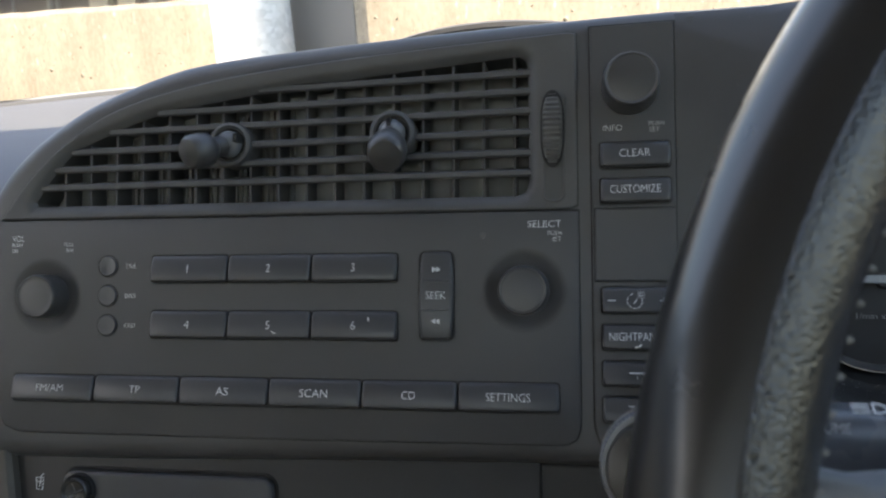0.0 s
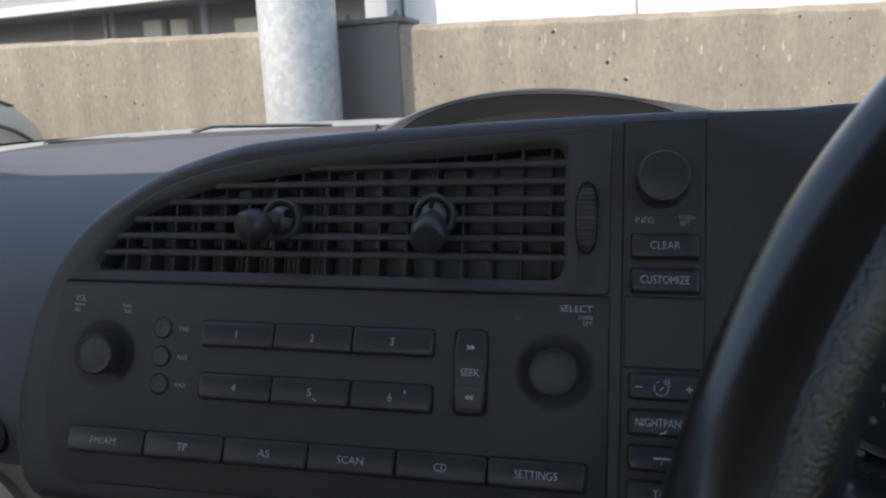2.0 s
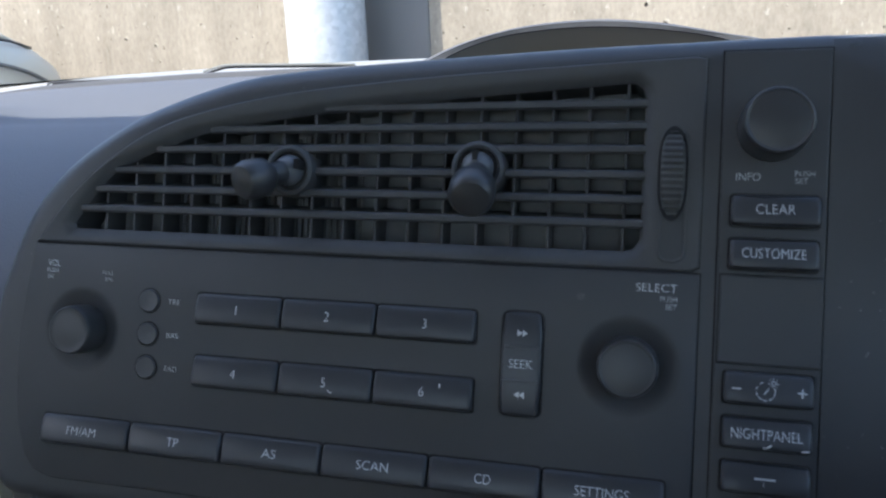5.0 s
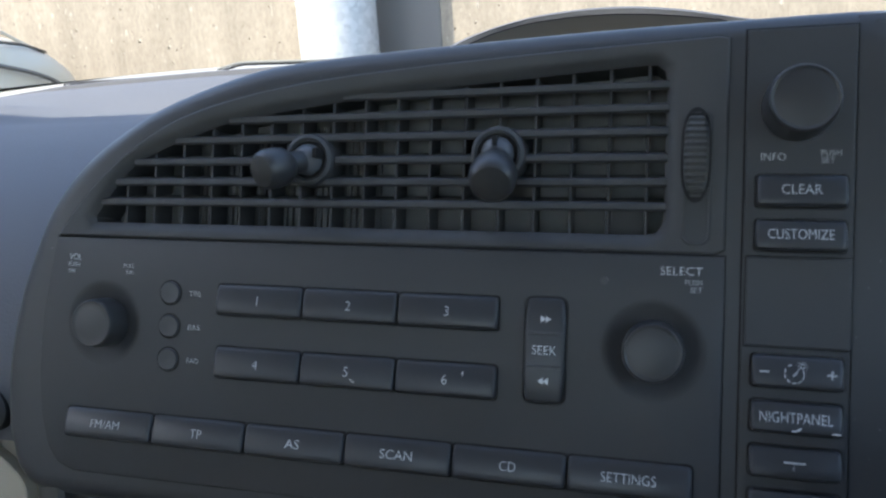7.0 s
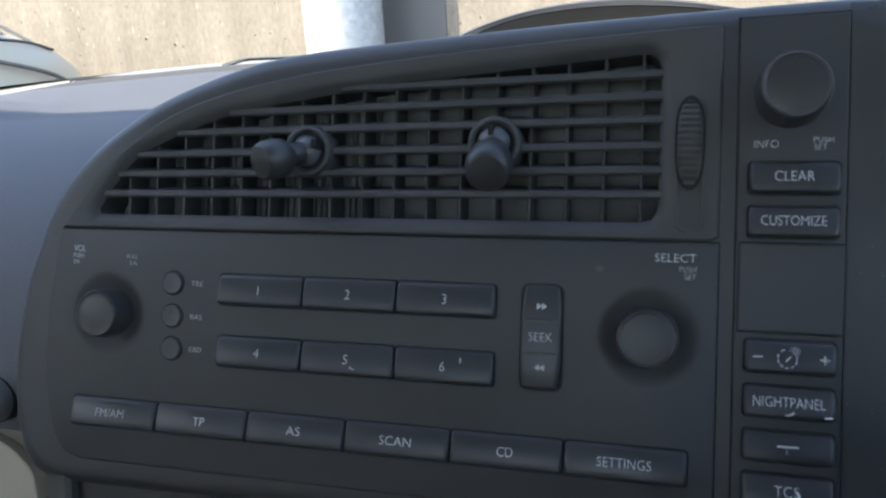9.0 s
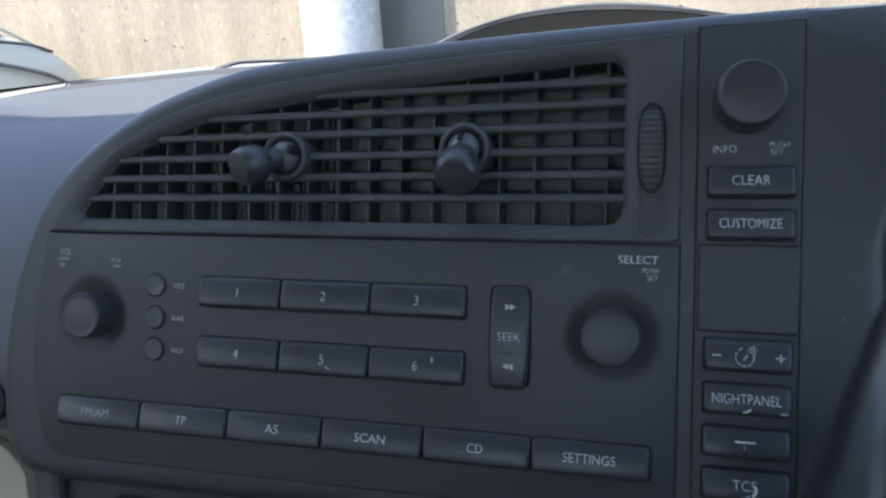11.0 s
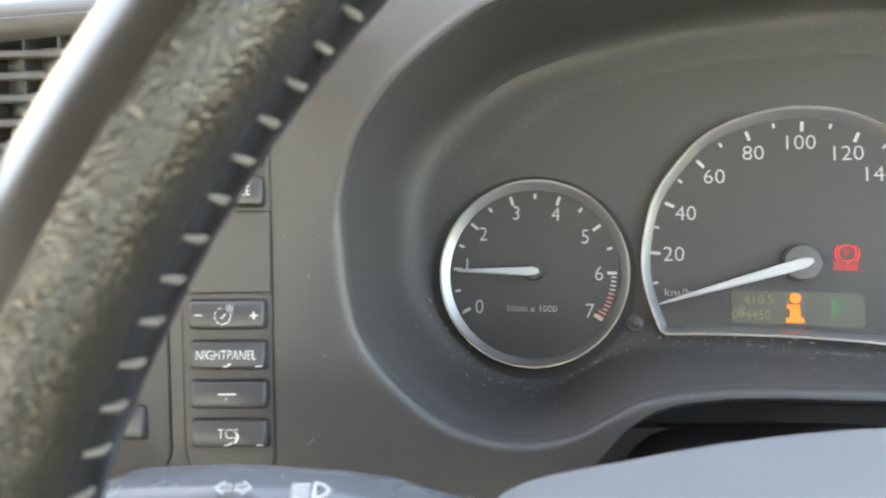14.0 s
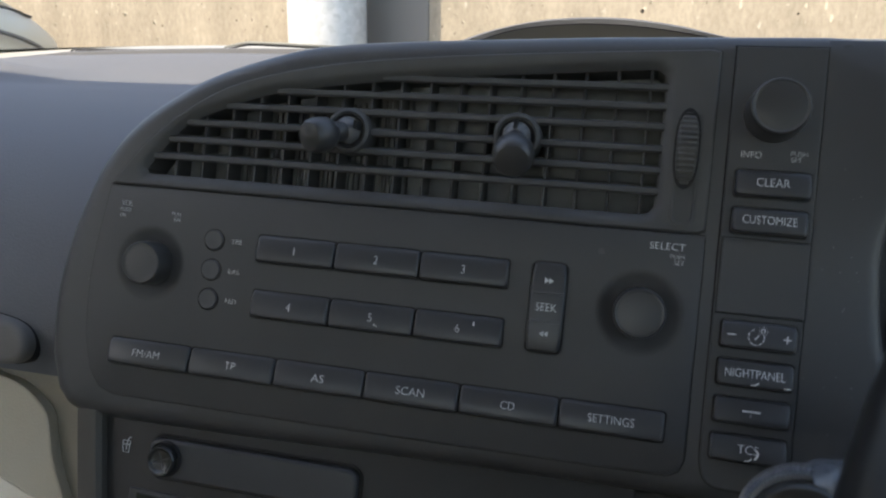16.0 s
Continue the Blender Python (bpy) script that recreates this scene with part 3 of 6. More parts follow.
    # padded top towards the windscreen, and the passenger's face
    prof = [(0.055, -0.050), (0.048, -0.030), (0.050, -0.005), (0.062, 0.030), (0.088, 0.062), (0.130, 0.090), (0.172, 0.108), (0.200, 0.1165), (0.222, 0.1225), (0.260, 0.1335), (0.300, 0.1440),
            (0.325, 0.1500), (0.345, 0.1530), (0.352, 0.1505), (0.358, 0.120), (0.36, 0.05)]
    prof = smooth_line(prof, 4)
    rings, rear_line = [], []
    far_edge = ((-0.81, 0.140), (-0.60, 0.1540), (-0.45, 0.1672), (-0.383, 0.1758), (-0.294, 0.1816), (-0.2325, 0.1848), (-0.15, 0.1873), (-0.06, 0.1893), (0.08, 0.189), (0.25, 0.180), (0.61, 0.172))
    for i in range(41):
        x = -0.80 + i * 0.035
        (xa, za), (xb, zb) = [q for q in zip(far_edge, far_edge[1:]) if q[0][0] <= x <= q[1][0]][0]
        rear = za + (zb - za) * (x - xa) / (xb - xa)
        f = max(0.0, min(1.0, (x + 0.30) / 0.28))
        bulge = 0.0 if x < -0.3 else 0.0035 * f
        drop = 0.0 if x < 0.02 else min(0.06, (x - 0.02) * 0.8)
        row = [(y, z + bulge * min(1, max(0, (z - 0.05) / 0.1)) + 0.012 * max(0, z - 0.1) / 0.05 * f) for y, z in prof]
        top = max(z for y, z in row)
        left = max(0.0, min(1.3, (-0.270 - x) / 0.06))
        rear_line.append((x, rear))
        rings.append([(x, y + (drop if y < 0.15 else 0), z + (rear - 0.0042 - top) * max(0.0, min(1.0, (y - 0.19) / 0.15)) ** 1.15
                       + 0.0042 * math.sin(math.pi * max(0.0, min(1.0, (y - 0.215) / 0.13))) + 0.010 * left * math.exp(-((y - 0.214) / 0.018) ** 2)) for y, z in row])
    bm = B()
    loft(bm, rings, False)
    part("padded_top", bm, GREY, dash, "grey-beige soft padded dashboard top")
    bm = B()
    loft(bm, [[(x, 0.3400, r - 0.0100), (x, 0.3385, r - 0.0012), (x, 0.3395, r - 0.0003), (x, 0.3410, r), (x, 0.3550, r - 0.0004), (x, 0.3560, r - 0.0100)] for x, r in rear_line], True, True, True)
    part("rear_lip", bm, GREY, dash, "grey lip of the dashboard below the windscreen")
    bm = B()
    slab(bm, [(0.225, -0.14), (0.49, -0.14), (0.49, -0.036), (0.225, -0.036)], 0.034, 0.04, bev=0.0005)
    part("column_opening", bm, BLACK, dash, "dark opening round the steering column")
    bm = B()
    rings = []
    for y, d in ((0.034, 0.0), (-0.075, 0.0), (-0.083, 0.002), (-0.087, 0.007)):
        rings.append([(x, y, z) for x, z in inset(rrect(0.284, 0.412, -0.135, -0.036, 0.022, 6), d)])
    loft(bm, rings, True, True, True)
    part("column_cover", bm, BLACK, dash, "black rounded steering column cover")
    return dash


dashboard = build_dashboard()


def build_scratches():
    bm = B()
    for x0, z0, x1, z1 in ((0.1835, -0.0322, 0.1862, -0.0296), (0.1850, 0.0190, 0.1858, 0.0205), (0.1895, -0.0040, 0.1901, -0.0046)):
        tube(bm, [(x0, -0.0005, z0), (x1, -0.0005, z1)], 0.00012, 5)
    part("scratch", bm, surface("scratch_grey", (0.20, 0.20, 0.20), rough=0.8, bump=0), dashboard)


build_scratches()


def build_passenger_side():
    gb = thing("glovebox", (-0.3, 0.07, -0.2), "pale beige glovebox panel below the passenger dashboard", "glovebox")
    edge = smooth_line([(-0.40, -0.0500), (-0.20, -0.0525), (-0.1714, -0.0540), (-0.158, -0.0571), (-0.1482, -0.0630), (-0.1418, -0.0692), (-0.1392, -0.0780), (-0.1345, -0.0936), (-0.1222, -0.1178)], 6)
    under = [(-0.1222, -0.1185), (-0.142, -0.1105), (-0.163, -0.1030), (-0.20, -0.0940), (-0.30, -0.086), (-0.55, -0.080)]
    bm = B()
    slab(bm, edge + under[1:] + [(-0.55, -0.050)], 0.058, 0.09, bev=0.0012, seg=2)
    part("lid", bm, BEIGE, gb)
    # strip along the lid's lower edge, painted as if the sun lay on it
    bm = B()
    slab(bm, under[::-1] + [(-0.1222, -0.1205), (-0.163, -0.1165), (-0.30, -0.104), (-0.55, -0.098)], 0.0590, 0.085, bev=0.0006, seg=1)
    part("lid_sun_strip", bm, SUN_CREAM, gb, "lower lip of the glovebox, painted pale cream for a sun patch")
    # trim between the glovebox and the console
    tr = thing("side_trim", (-0.12, 0.07, -0.2), "beige-grey trim panel between glovebox and console", "trim", kind="structure")
    bm = B()
    slab(bm, smooth_line([(-0.20, -0.043), (-0.12, -0.041), (-0.080, -0.043)], 3) + [(-0.080, -0.30), (-0.118, -0.30), (-0.118, -0.1215), (-0.150, -0.110), (-0.20, -0.10)], 0.064, 0.10, bev=0.002, seg=2)
    part("panel", bm, surface("beige_grey_trim", (0.27, 0.245, 0.20), rough=0.7, var=0.07, scale=10, grain=900, bump=0.25, spec=0.3), tr)
    bm = B()
    slab(bm, [(-0.55, -0.32), (-0.075, -0.32), (-0.075, -0.07), (-0.55, -0.07)], 0.11, 0.13, bev=0.002, seg=1)
    part("footwell_carpet", bm, CARPET, tr, "brown carpet of the footwell")
    # dark side of the console
    bm = B()
    rows = []
    for y, d in ((0.10, 0.0), (0.012, 0.0), (0.004, 0.003), (0.0015, 0.009), (0.0015, 0.0130), (0.0030, 0.0147), (0.0075, 0.0152), (0.012, 0.0153)):
        rows.append([(-0.0895 + d, y, -0.0450), (-0.0850 + d, y, -0.08), (-0.0800 + d, y, -0.12), (-0.074 + d, y, -0.20), (-0.068 + d, y, -0.28)])
    loft(bm, rows, False)
    con = thing("console_side", (-0.08, 0.05, -0.28), "dark grey console side beside the climate controls", "console", kind="structure")
    part("side_panel", bm, surface("dark_taupe_console", (0.062, 0.058, 0.052), rough=0.6, var=0.12, scale=25, grain=2600, bump=0.2), con)
    # oval outlet on the passenger's face
    ov = thing("side_outlet", (-0.16, 0.05, -0.032), "small oval dark grey outlet cap in the passenger dashboard", "air outlet")
    bm = B()
    o = smooth_line([(-0.20, -0.0225), (-0.168, -0.0230), (-0.1500, -0.0265), (-0.1433, -0.0345), (-0.1466, -0.0430), (-0.160, -0.0455), (-0.20, -0.0450)], 6, True)
    slab(bm, o, 0.0400, 0.056, bev=0.003, seg=4)
    part("cap", bm, surface("grey_outlet_plastic", (0.125, 0.12, 0.115), rough=0.75, grain=1500, bump=0.15), ov)
    bm = B()
    ring_slab(bm, resample(inset(o, -0.0004), 60), resample(inset(o, 0.0004), 60), 0.0470, 0.056, bev=0.0003)
    part("gap_ring", bm, DARK, ov)


build_passenger_side()


# ---------------------------------------------------------------- information display hood on the dashboard top
def build_hood():
    hood = thing("display_hood", (0.09, 0.22, 0.12), "low arched grey-beige hood of the information display on the dashboard top", "display hood")
    arch = smooth_line([(-0.022, 0.140), (-0.0148, 0.1480), (0.0003, 0.1556), (0.0226, 0.1648), (0.0556, 0.1727), (0.0949, 0.1754), (0.1296, 0.1725), (0.1600, 0.1665), (0.1927, 0.1600), (0.225, 0.148), (0.24, 0.140)], 6)
    low = smooth_line([(-0.006, 0.140), (0.0000, 0.1468), (0.0175, 0.1588), (0.0484, 0.1681), (0.0949, 0.1714), (0.1433, 0.1670), (0.1732, 0.1590), (0.196, 0.1480), (0.206, 0.140)], 6)
    n = 61
    a = resample(arch + arch[::-1], 2 * n)[:n]
    b = resample(low + low[::-1], 2 * n)[:n]
    rings = [[(x, 0.345, z - 0.004) for x, z in a], [(x, 0.26, z + 0.001) for x, z in a], [(x, 0.206, z + 0.001) for x, z in a], [(x, 0.2005, z - 0.0002) for x, z in a],
             [(x, 0.1990, z) for x, z in [tuple(Vector(p).lerp(Vector(q), 0.4)) for p, q in zip(a, b)]], [(x, 0.2005, z) for x, z in b], [(x, 0.235, z - 0.003) for x, z in b], [(x, 0.262, 0.138 + (z - 0.138) * 0.2) for x, z in b]]
    bm = B()
    loft(bm, rings, False)
    part("shell", bm, GREY, hood)
    # inside of the hood as its own part, glare put into its lighter colour
    bm = B()
    loft(bm, [[(x, 0.2012, z - 0.0004) for x, z in b], [(x, 0.232, z - 0.0034) for x, z in b], [(x, 0.236, 0.138 + (z - 0.138) * 0.2) for x, z in b]], False)
    part("hood_lining", bm, surface("brown_grey_hood_lining", (0.25, 0.232, 0.20), rough=0.8, var=0.1, scale=20, bump=0.2), hood, "brown-grey lining under the hood, lightened for glare")
    bm = B()
    loft(bm, [[(x, 0.2385, z - 0.0025) for x, z in b], [(x, 0.2385, 0.12) for x, z in b]], False)
    part("display_glass", bm, LCD, hood, "dark display glass under the hood")
    # joint in the padded top beside the hood
    bm = B()
    tube(bm, smooth_line([(-0.020, 0.200, 0.1240), (-0.0345, 0.26, 0.1530), (-0.046, 0.30, 0.1722), (-0.058, 0.341, 0.1892)], 6), 0.0010, 6)
    part("joint", bm, DARK, hood)


build_hood()


# ---------------------------------------------------------------- radio
def key(name, x0, x1, z0, z1, parent, proud=0.0022, r=0.0014, material=BUTTON, y=-0.0008, label=""):
    """A crowned button on a dark slab that serves as its shaded gap; returns the button."""
    bm = B()
    slab(bm, rrect(x0 - 0.0005, x1 + 0.0005, z0 - 0.0007, z1 + 0.0004, r), y - 0.0001, 0.001, bev=0.0001, seg=1)
    part("gap", bm, DARK, parent)
    bm = B()
    zc, h = (z0 + z1) / 2, (z1 - z0) / 2
    e = min(0.22, 0.0011 / h)
    us = [1 - e * k for k in (0.0, 0.04, 0.16, 0.36, 0.64, 1.0)] + [0.5, 0.25]
    us = [-u for u in us] + [0.0] + us[::-1]
    rings = []
    for u in us:
        w = max(0.0, (abs(u) - 1 + e) / e)
        yf = y - proud + 0.0009 * u + 0.0006 * u * u + 0.0011 * (1 - math.sqrt(max(0.0, 1 - w * w)))
        d = max(0.0, r - h * (1 - abs(u)))
        c = r - math.sqrt(max(0.0, r * r - d * d))
        a, b = x0 + c, x1 - c
        yb = max(0.001, yf + 0.0015)
        rings.append([(a, yb, zc + h * u), (a, yf + 0.0009, zc + h * u), (a + 0.0002, yf + 0.0004, zc + h * u), (a + 0.0006, yf + 0.0001, zc + h * u), (a + 0.0012, yf, zc + h * u),
                      (b - 0.0012, yf, zc + h * u), (b - 0.0006, yf + 0.0001, zc + h * u), (b - 0.0002, yf + 0.0004, zc + h * u), (b, yf + 0.0009, zc + h * u), (b, yb, zc + h * u)])
    loft(bm, rings, True, True, True)
    return part(name, bm, material, parent, label)


def lean(h):
    """Turns writing on to the sloping face of a key of half height h."""
    m = Matrix.Identity(4)
    m[1][2] = 0.0009 / h
    return m @ UPRIGHT


def bowl(r):
    """Radius and depth, from the rim inwards, of the bowl round a knob of radius r."""
    steps = [k / 10 for k in range(11)]
    return [(0.0144 * (1 - u) + r * 0.98 * u, -0.0008 + 0.0018 * (0.5 - 0.5 * math.cos(math.pi * u))) for u in steps]


RADIO_KNOBS = ((-0.0578, 0.0101, 0.0079, 0.0078), (0.1238, 0.0119, 0.0082, 0.0090))


def turn_knob(parent, cx, cz, r, proud, tilt=(0, -1, 0), dish=True):
    if dish:
        bm = B()
        loft(bm, [[(x, y, z) for x, z in disc(cx, cz, k, 48)] for k, y in bowl(r)])
        part("knob_dish", bm, DISH, parent, "sunk bowl round the knob")
    bm = B()
    revolve(bm, [(r * 1.05, -0.004 if dish else -0.001), (r * 1.04, proud * 0.45), (r * 1.01, proud * 0.82), (r * 0.995, proud * 0.91), (r * 0.965, proud * 0.965), (r * 0.925, proud * 0.985), (r * 0.885, proud * 0.975), (r * 0.85, proud * 0.96), (r * 0.65, proud * 0.985), (r * 0.35, proud * 1.005), (0.0003, proud * 1.01)], (cx, 0, cz), tilt, 64)
    return part("knob", bm, KNOB, parent, "round black rubberised turning knob")


def build_radio():
    radio = thing("radio", (0.03, 0.0, -0.04), "black built-in car radio with six preset keys and two turning knobs", "car radio")
    o = INNER + [(0.1422, 0.0388), (0.1424, -0.034), (0.1408, -0.0380), (0.1375, -0.0398), (0.05, -0.0408), (-0.068, -0.0412), (-0.0745, -0.0390)]
    bm = B()
    ring_slab(bm, inset(o, -0.0004), inset(o, 0.0015), -0.0002, 0.001, bev=0.0001)
    part("seam", bm, DARK, radio)
    bm = B()
    rings = [[(x, 0.002, z) for x, z in o], [(x, -0.0003, z) for x, z in o], [(x, -0.00065, z) for x, z in inset(o, 0.00015)], [(x, -0.0008, z) for x, z in inset(o, 0.0005)]]
    loops = [loft(bm, rings)[-1]]
    for cx, cz, r, proud in RADIO_KNOBS:
        k, y = bowl(r)[0]
        loops.append(loft(bm, [[(x, y, z) for x, z in disc(cx, cz, k, 48)], [(x, y + 0.0004, z) for x, z in disc(cx, cz, k - 0.0001, 48)]])[0])
    edges = [bm.edges.get((a, b)) for row in loops for a, b in zip(row, row[1:] + row[:1])]
    bmesh.ops.triangle_fill(bm, use_beauty=True, use_dissolve=False, edges=edges)
    part("faceplate", bm, PLATE, radio, "satin black radio faceplate")
    xs = (-0.0143, 0.0164, 0.0481, 0.0797)
    for row, (z0, z1) in enumerate(((0.0152, 0.0250), (-0.0052, 0.0047))):
        for i in range(3):
            k = key("preset_key", xs[i] + 0.0003, xs[i + 1] - 0.0003, z0, z1, radio)
            legend(str(1 + i + 3 * row), ((xs[i] + xs[i + 1]) / 2, -0.00305, (z0 + z1) / 2), 0.0029, k, frame_m=lean(0.0049))
    xs = (-0.0708, -0.0364, -0.0021, 0.0324, 0.0668, 0.1009, 0.1355)
    for i, (word, w) in enumerate((("FM/AM", 0.0112), ("TP", 0.0042), ("AS", 0.0048), ("SCAN", 0.0102), ("CD", 0.0048), ("SETTINGS", 0.0150))):
        k = key("function_key", xs[i] + 0.0003, xs[i + 1] - 0.0003, -0.0291, -0.0194, radio)
        legend(word, ((xs[i] + xs[i + 1]) / 2 + (0 if i else -0.0005), -0.00305, -0.0241), 0.0027, k, LEGEND if i else LEGEND_DIM, width=w, frame_m=lean(0.0048))
    s = key("seek_rocker", 0.0875, 0.0994, -0.0050, 0.0255, radio, r=0.0028, proud=0.0020)
    legend("SEEK", (0.0935, -0.0030, 0.0103), 0.0026, s, width=0.0070)
    for zc, sgn in ((0.0192, 1), (0.0014, -1)):
        bm = B()
        for dx in (-0.0014, 0.0001):
            a = 0.0935 + dx if sgn > 0 else 0.0935 - dx
            tri = [(a, zc - 0.0010), (a + sgn * 0.0015, zc), (a, zc + 0.0010)]
            off = 0.0009 * (zc - 0.01025) / 0.01525
            slab(bm, tri if sgn > 0 else tri[::-1], off - 0.0030, off - 0.0022, bev=0.00003, seg=1)
        part("arrow_mark", bm, LEGEND, s)
    for zc in (0.0151, 0.0054):
        bm = B()
        slab(bm, rrect(0.0884, 0.0986, zc - 0.0004, zc + 0.0004, 0.0003), -0.0032 + 0.06 * (zc - 0.01025), -0.0018, bev=0.0002)
        part("ridge", bm, BUTTON, s)
    for zc, word in ((0.0213, "TRE"), (0.0102, "BAS"), (-0.0008, "FAD")):
        bm = B()
        slab(bm, disc(-0.0321, zc, 0.0043), -0.0009, 0.001, bev=0.0001, seg=1)
        part("gap", bm, DARK, radio)
        bm = B()
        revolve(bm, [(0.0037, -0.001), (0.0037, 0.0008), (0.0034, 0.0011), (0.0002, 0.0009)], (-0.0321, -0.0005, zc), (0, -1, 0), 28)
        part("tone_button", bm, BUTTON, radio)
        legend(word, (-0.0229, -0.00085, zc), 0.0017, radio, LEGEND_DIM, width=0.0044)
    for knob in RADIO_KNOBS:
        turn_knob(radio, *knob)
    legend("VOL", (-0.0704, -0.00085, 0.0321), 0.0023, radio, width=0.0049)
    legend("PUSH", (-0.0709, -0.00085, 0.0296), 0.0015, radio, width=0.0044)
    legend("ON", (-0.0718, -0.00085, 0.0274), 0.0015, radio, width=0.0024)
    legend("PULL", (-0.0487, -0.00085, 0.0297), 0.0013, radio, LEGEND_DIM, width=0.0042)
    legend("BAL", (-0.0481, -0.00085, 0.0275), 0.0013, radio, LEGEND_DIM, width=0.0032)
    legend("SELECT", (0.1308, -0.00085, 0.0345), 0.0023, radio, width=0.0113)
    legend("PUSH", (0.1342, -0.00085, 0.0314), 0.0015, radio, LEGEND_DIM, width=0.0045)
    legend("SET", (0.1349, -0.00085, 0.0293), 0.0015, radio, LEGEND_DIM, width=0.0032)
    bm = B()
    revolve(bm, [(0.0011, -0.0003), (0.0011, 0.0002), (0.0002, 0.0002)], (0.1097, -0.0008, 0.0309), (0, -1, 0), 14)
    part("sensor_dot", bm, surface("sensor_grey", (0.06, 0.06, 0.06), rough=0.3, bump=0), radio)
    # small scratches beside the figures of two keys
    bar(0.0346, 0.0354, -0.0032, -0.0029, -0.0035, radio, SCUFF, "scuff")
    bar(0.0340, 0.0343, -0.0029, -0.0023, -0.0035, radio, SCUFF, "scuff")
    bar(0.0693, 0.0697, 0.0012, 0.0026, -0.0031, radio, SCUFF, "scuff")


build_radio()


# ---------------------------------------------------------------- centre air vent
def build_vent():
    vent = thing("air_vent", (0.03, 0.02, 0.040), "wide arched black air vent with slats above the radio", "air vent")
    outer = resample([(-0.0783, 0.0396), (0.1420, 0.0396)] + ARCH[::-1][:-1], 150)
    hole = rrect(0.10, 0.1255, 0.0445, 0.0935, 0.0040, 4)
    hole_o = [(-0.0645, 0.0445)] + hole[:5] + [p for p in hole[5:10]] + smooth_line(GRILLE, 4)[::-1][3:] + [(-0.0660, 0.0452)]
    hole_o = resample(hole_o, 150)
    seam = B()
    ring_slab(seam, inset(outer, -0.0003), inset(outer, 0.001), -0.0002, 0.001, bev=0.0001)
    part("seam", seam, DARK, vent)
    # frame: a gentle slope into the opening
    rings = [[(x, 0.002, z) for x, z in outer], [(x, -0.0004, z) for x, z in outer], [(x, -0.0008, z) for x, z in inset(outer, 0.0005)],
             [(x, -0.0008, z) for x, z in inset(hole_o, -0.0035)], [(x, 0.0000, z) for x, z in inset(hole_o, -0.0018)], [(x, 0.0022, z) for x, z in hole_o], [(x, 0.030, z) for x, z in hole_o]]
    bm = B()
    loft(bm, rings, True, False, False)
    part("vent_frame", bm, VENT, vent, "black vent frame with a rounded opening")
    # back set shallow and pale so the openings look veiled by glare
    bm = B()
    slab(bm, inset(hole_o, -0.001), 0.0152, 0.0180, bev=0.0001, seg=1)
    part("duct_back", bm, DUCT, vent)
    for zl, zr in ((0.0517, 0.0526), (0.0585, 0.0596), (0.0652, 0.0667), (0.0722, 0.0742), (0.0785, 0.0810), (0.0848, 0.0875)):
        xl = grille_left(zl) - 0.001
        bm = B()
        rings = []
        for x in (xl, xl + 0.03, 0.09, 0.1262):
            z = zl + (zr - zl) * (x + 0.06) / 0.186
            sec = [(0.0000, -0.0008), (0.0000, 0.0006), (0.0006, 0.0012), (0.0095, 0.0032), (0.0100, 0.0016), (0.0010, -0.0014)]
            rings.append([(x, yy + 0.0008, z + zz) for yy, zz in sec])
        loft(bm, rings, True, True, True)
        part("slat", bm, VENT, vent)
    for i in range(17):
        x = -0.0540 + i * 0.01091
        bm = B()
        slab(bm, rrect(x - 0.00045, x + 0.00045, 0.0440, grille_top(x) + 0.001, 0.0002, 1), 0.0034, 0.0135, bev=0.0002, seg=1)
        part("vane", bm, VENT, vent)
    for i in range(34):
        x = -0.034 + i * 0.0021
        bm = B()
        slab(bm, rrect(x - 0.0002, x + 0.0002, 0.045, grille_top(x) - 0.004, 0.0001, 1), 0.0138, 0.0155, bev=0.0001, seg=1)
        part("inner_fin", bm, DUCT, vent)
    # two knobs, each on a slotted grey ball joint in a round boss
    for cx, cz, ax, r in ((0.0158, 0.0658, (-0.0063, -0.013, -0.0046), 0.0062), (0.0773, 0.0676, (0.0014, -0.013, -0.0092), 0.0068)):
        ax = Vector(ax)
        bm = B()
        revolve(bm, [(0.0084, -0.008), (0.0084, -0.0004), (0.0080, 0.0010), (0.0070, 0.0016), (0.0062, 0.0010), (0.0060, -0.002)], (cx, 0.0, cz), (0, -1, 0), 36)
        boss = part("knob_collar", bm, VENT, vent)
        bm = B()
        revolve(bm, [(0.0061, -0.001), (0.0060, 0.0004), (0.0002, 0.0005)], (cx, 0.0, cz), (0, -1, 0), 32)
        part("gap", bm, DARK, boss)
        bm = B()
        revolve(bm, [(0.0050 * math.cos(radians(a)), 0.0050 * math.sin(radians(a))) for a in (-30, -10, 10, 25, 40, 55, 70, 82, 89.5)], (cx, -0.0005, cz), ax, 28)
        ball = part("ball_joint", bm, GREYBALL, vent, "smooth light grey ball joint of the vent knob")
        bm = B()
        side = 0.0045 if cx < 0.05 else 0.0
        box(bm, cx + side - 0.0007, cx + side + 0.0007, -0.0060, -0.0004, cz + (0.0 if side else 0.0018), cz + (0.0030 if side else 0.0047))
        part("slot", bm, DARK, ball)
        bm = B()
        revolve(bm, [(0.0038, 0.0030), (0.0036, 0.0075), (r * 0.80, 0.0090), (r * 0.95, 0.0105), (r * 1.01, 0.0130), (r * 1.00, 0.0160), (r * 0.94, 0.0178), (r * 0.80, 0.0188), (r * 0.45, 0.0194), (0.0002, 0.0196)], (cx, -0.0005, cz), ax, 40)
        part("vent_knob", bm, KNOB, vent, "black rubber vent knob")
    # ribbed thumbwheel in its slot
    bm = B()
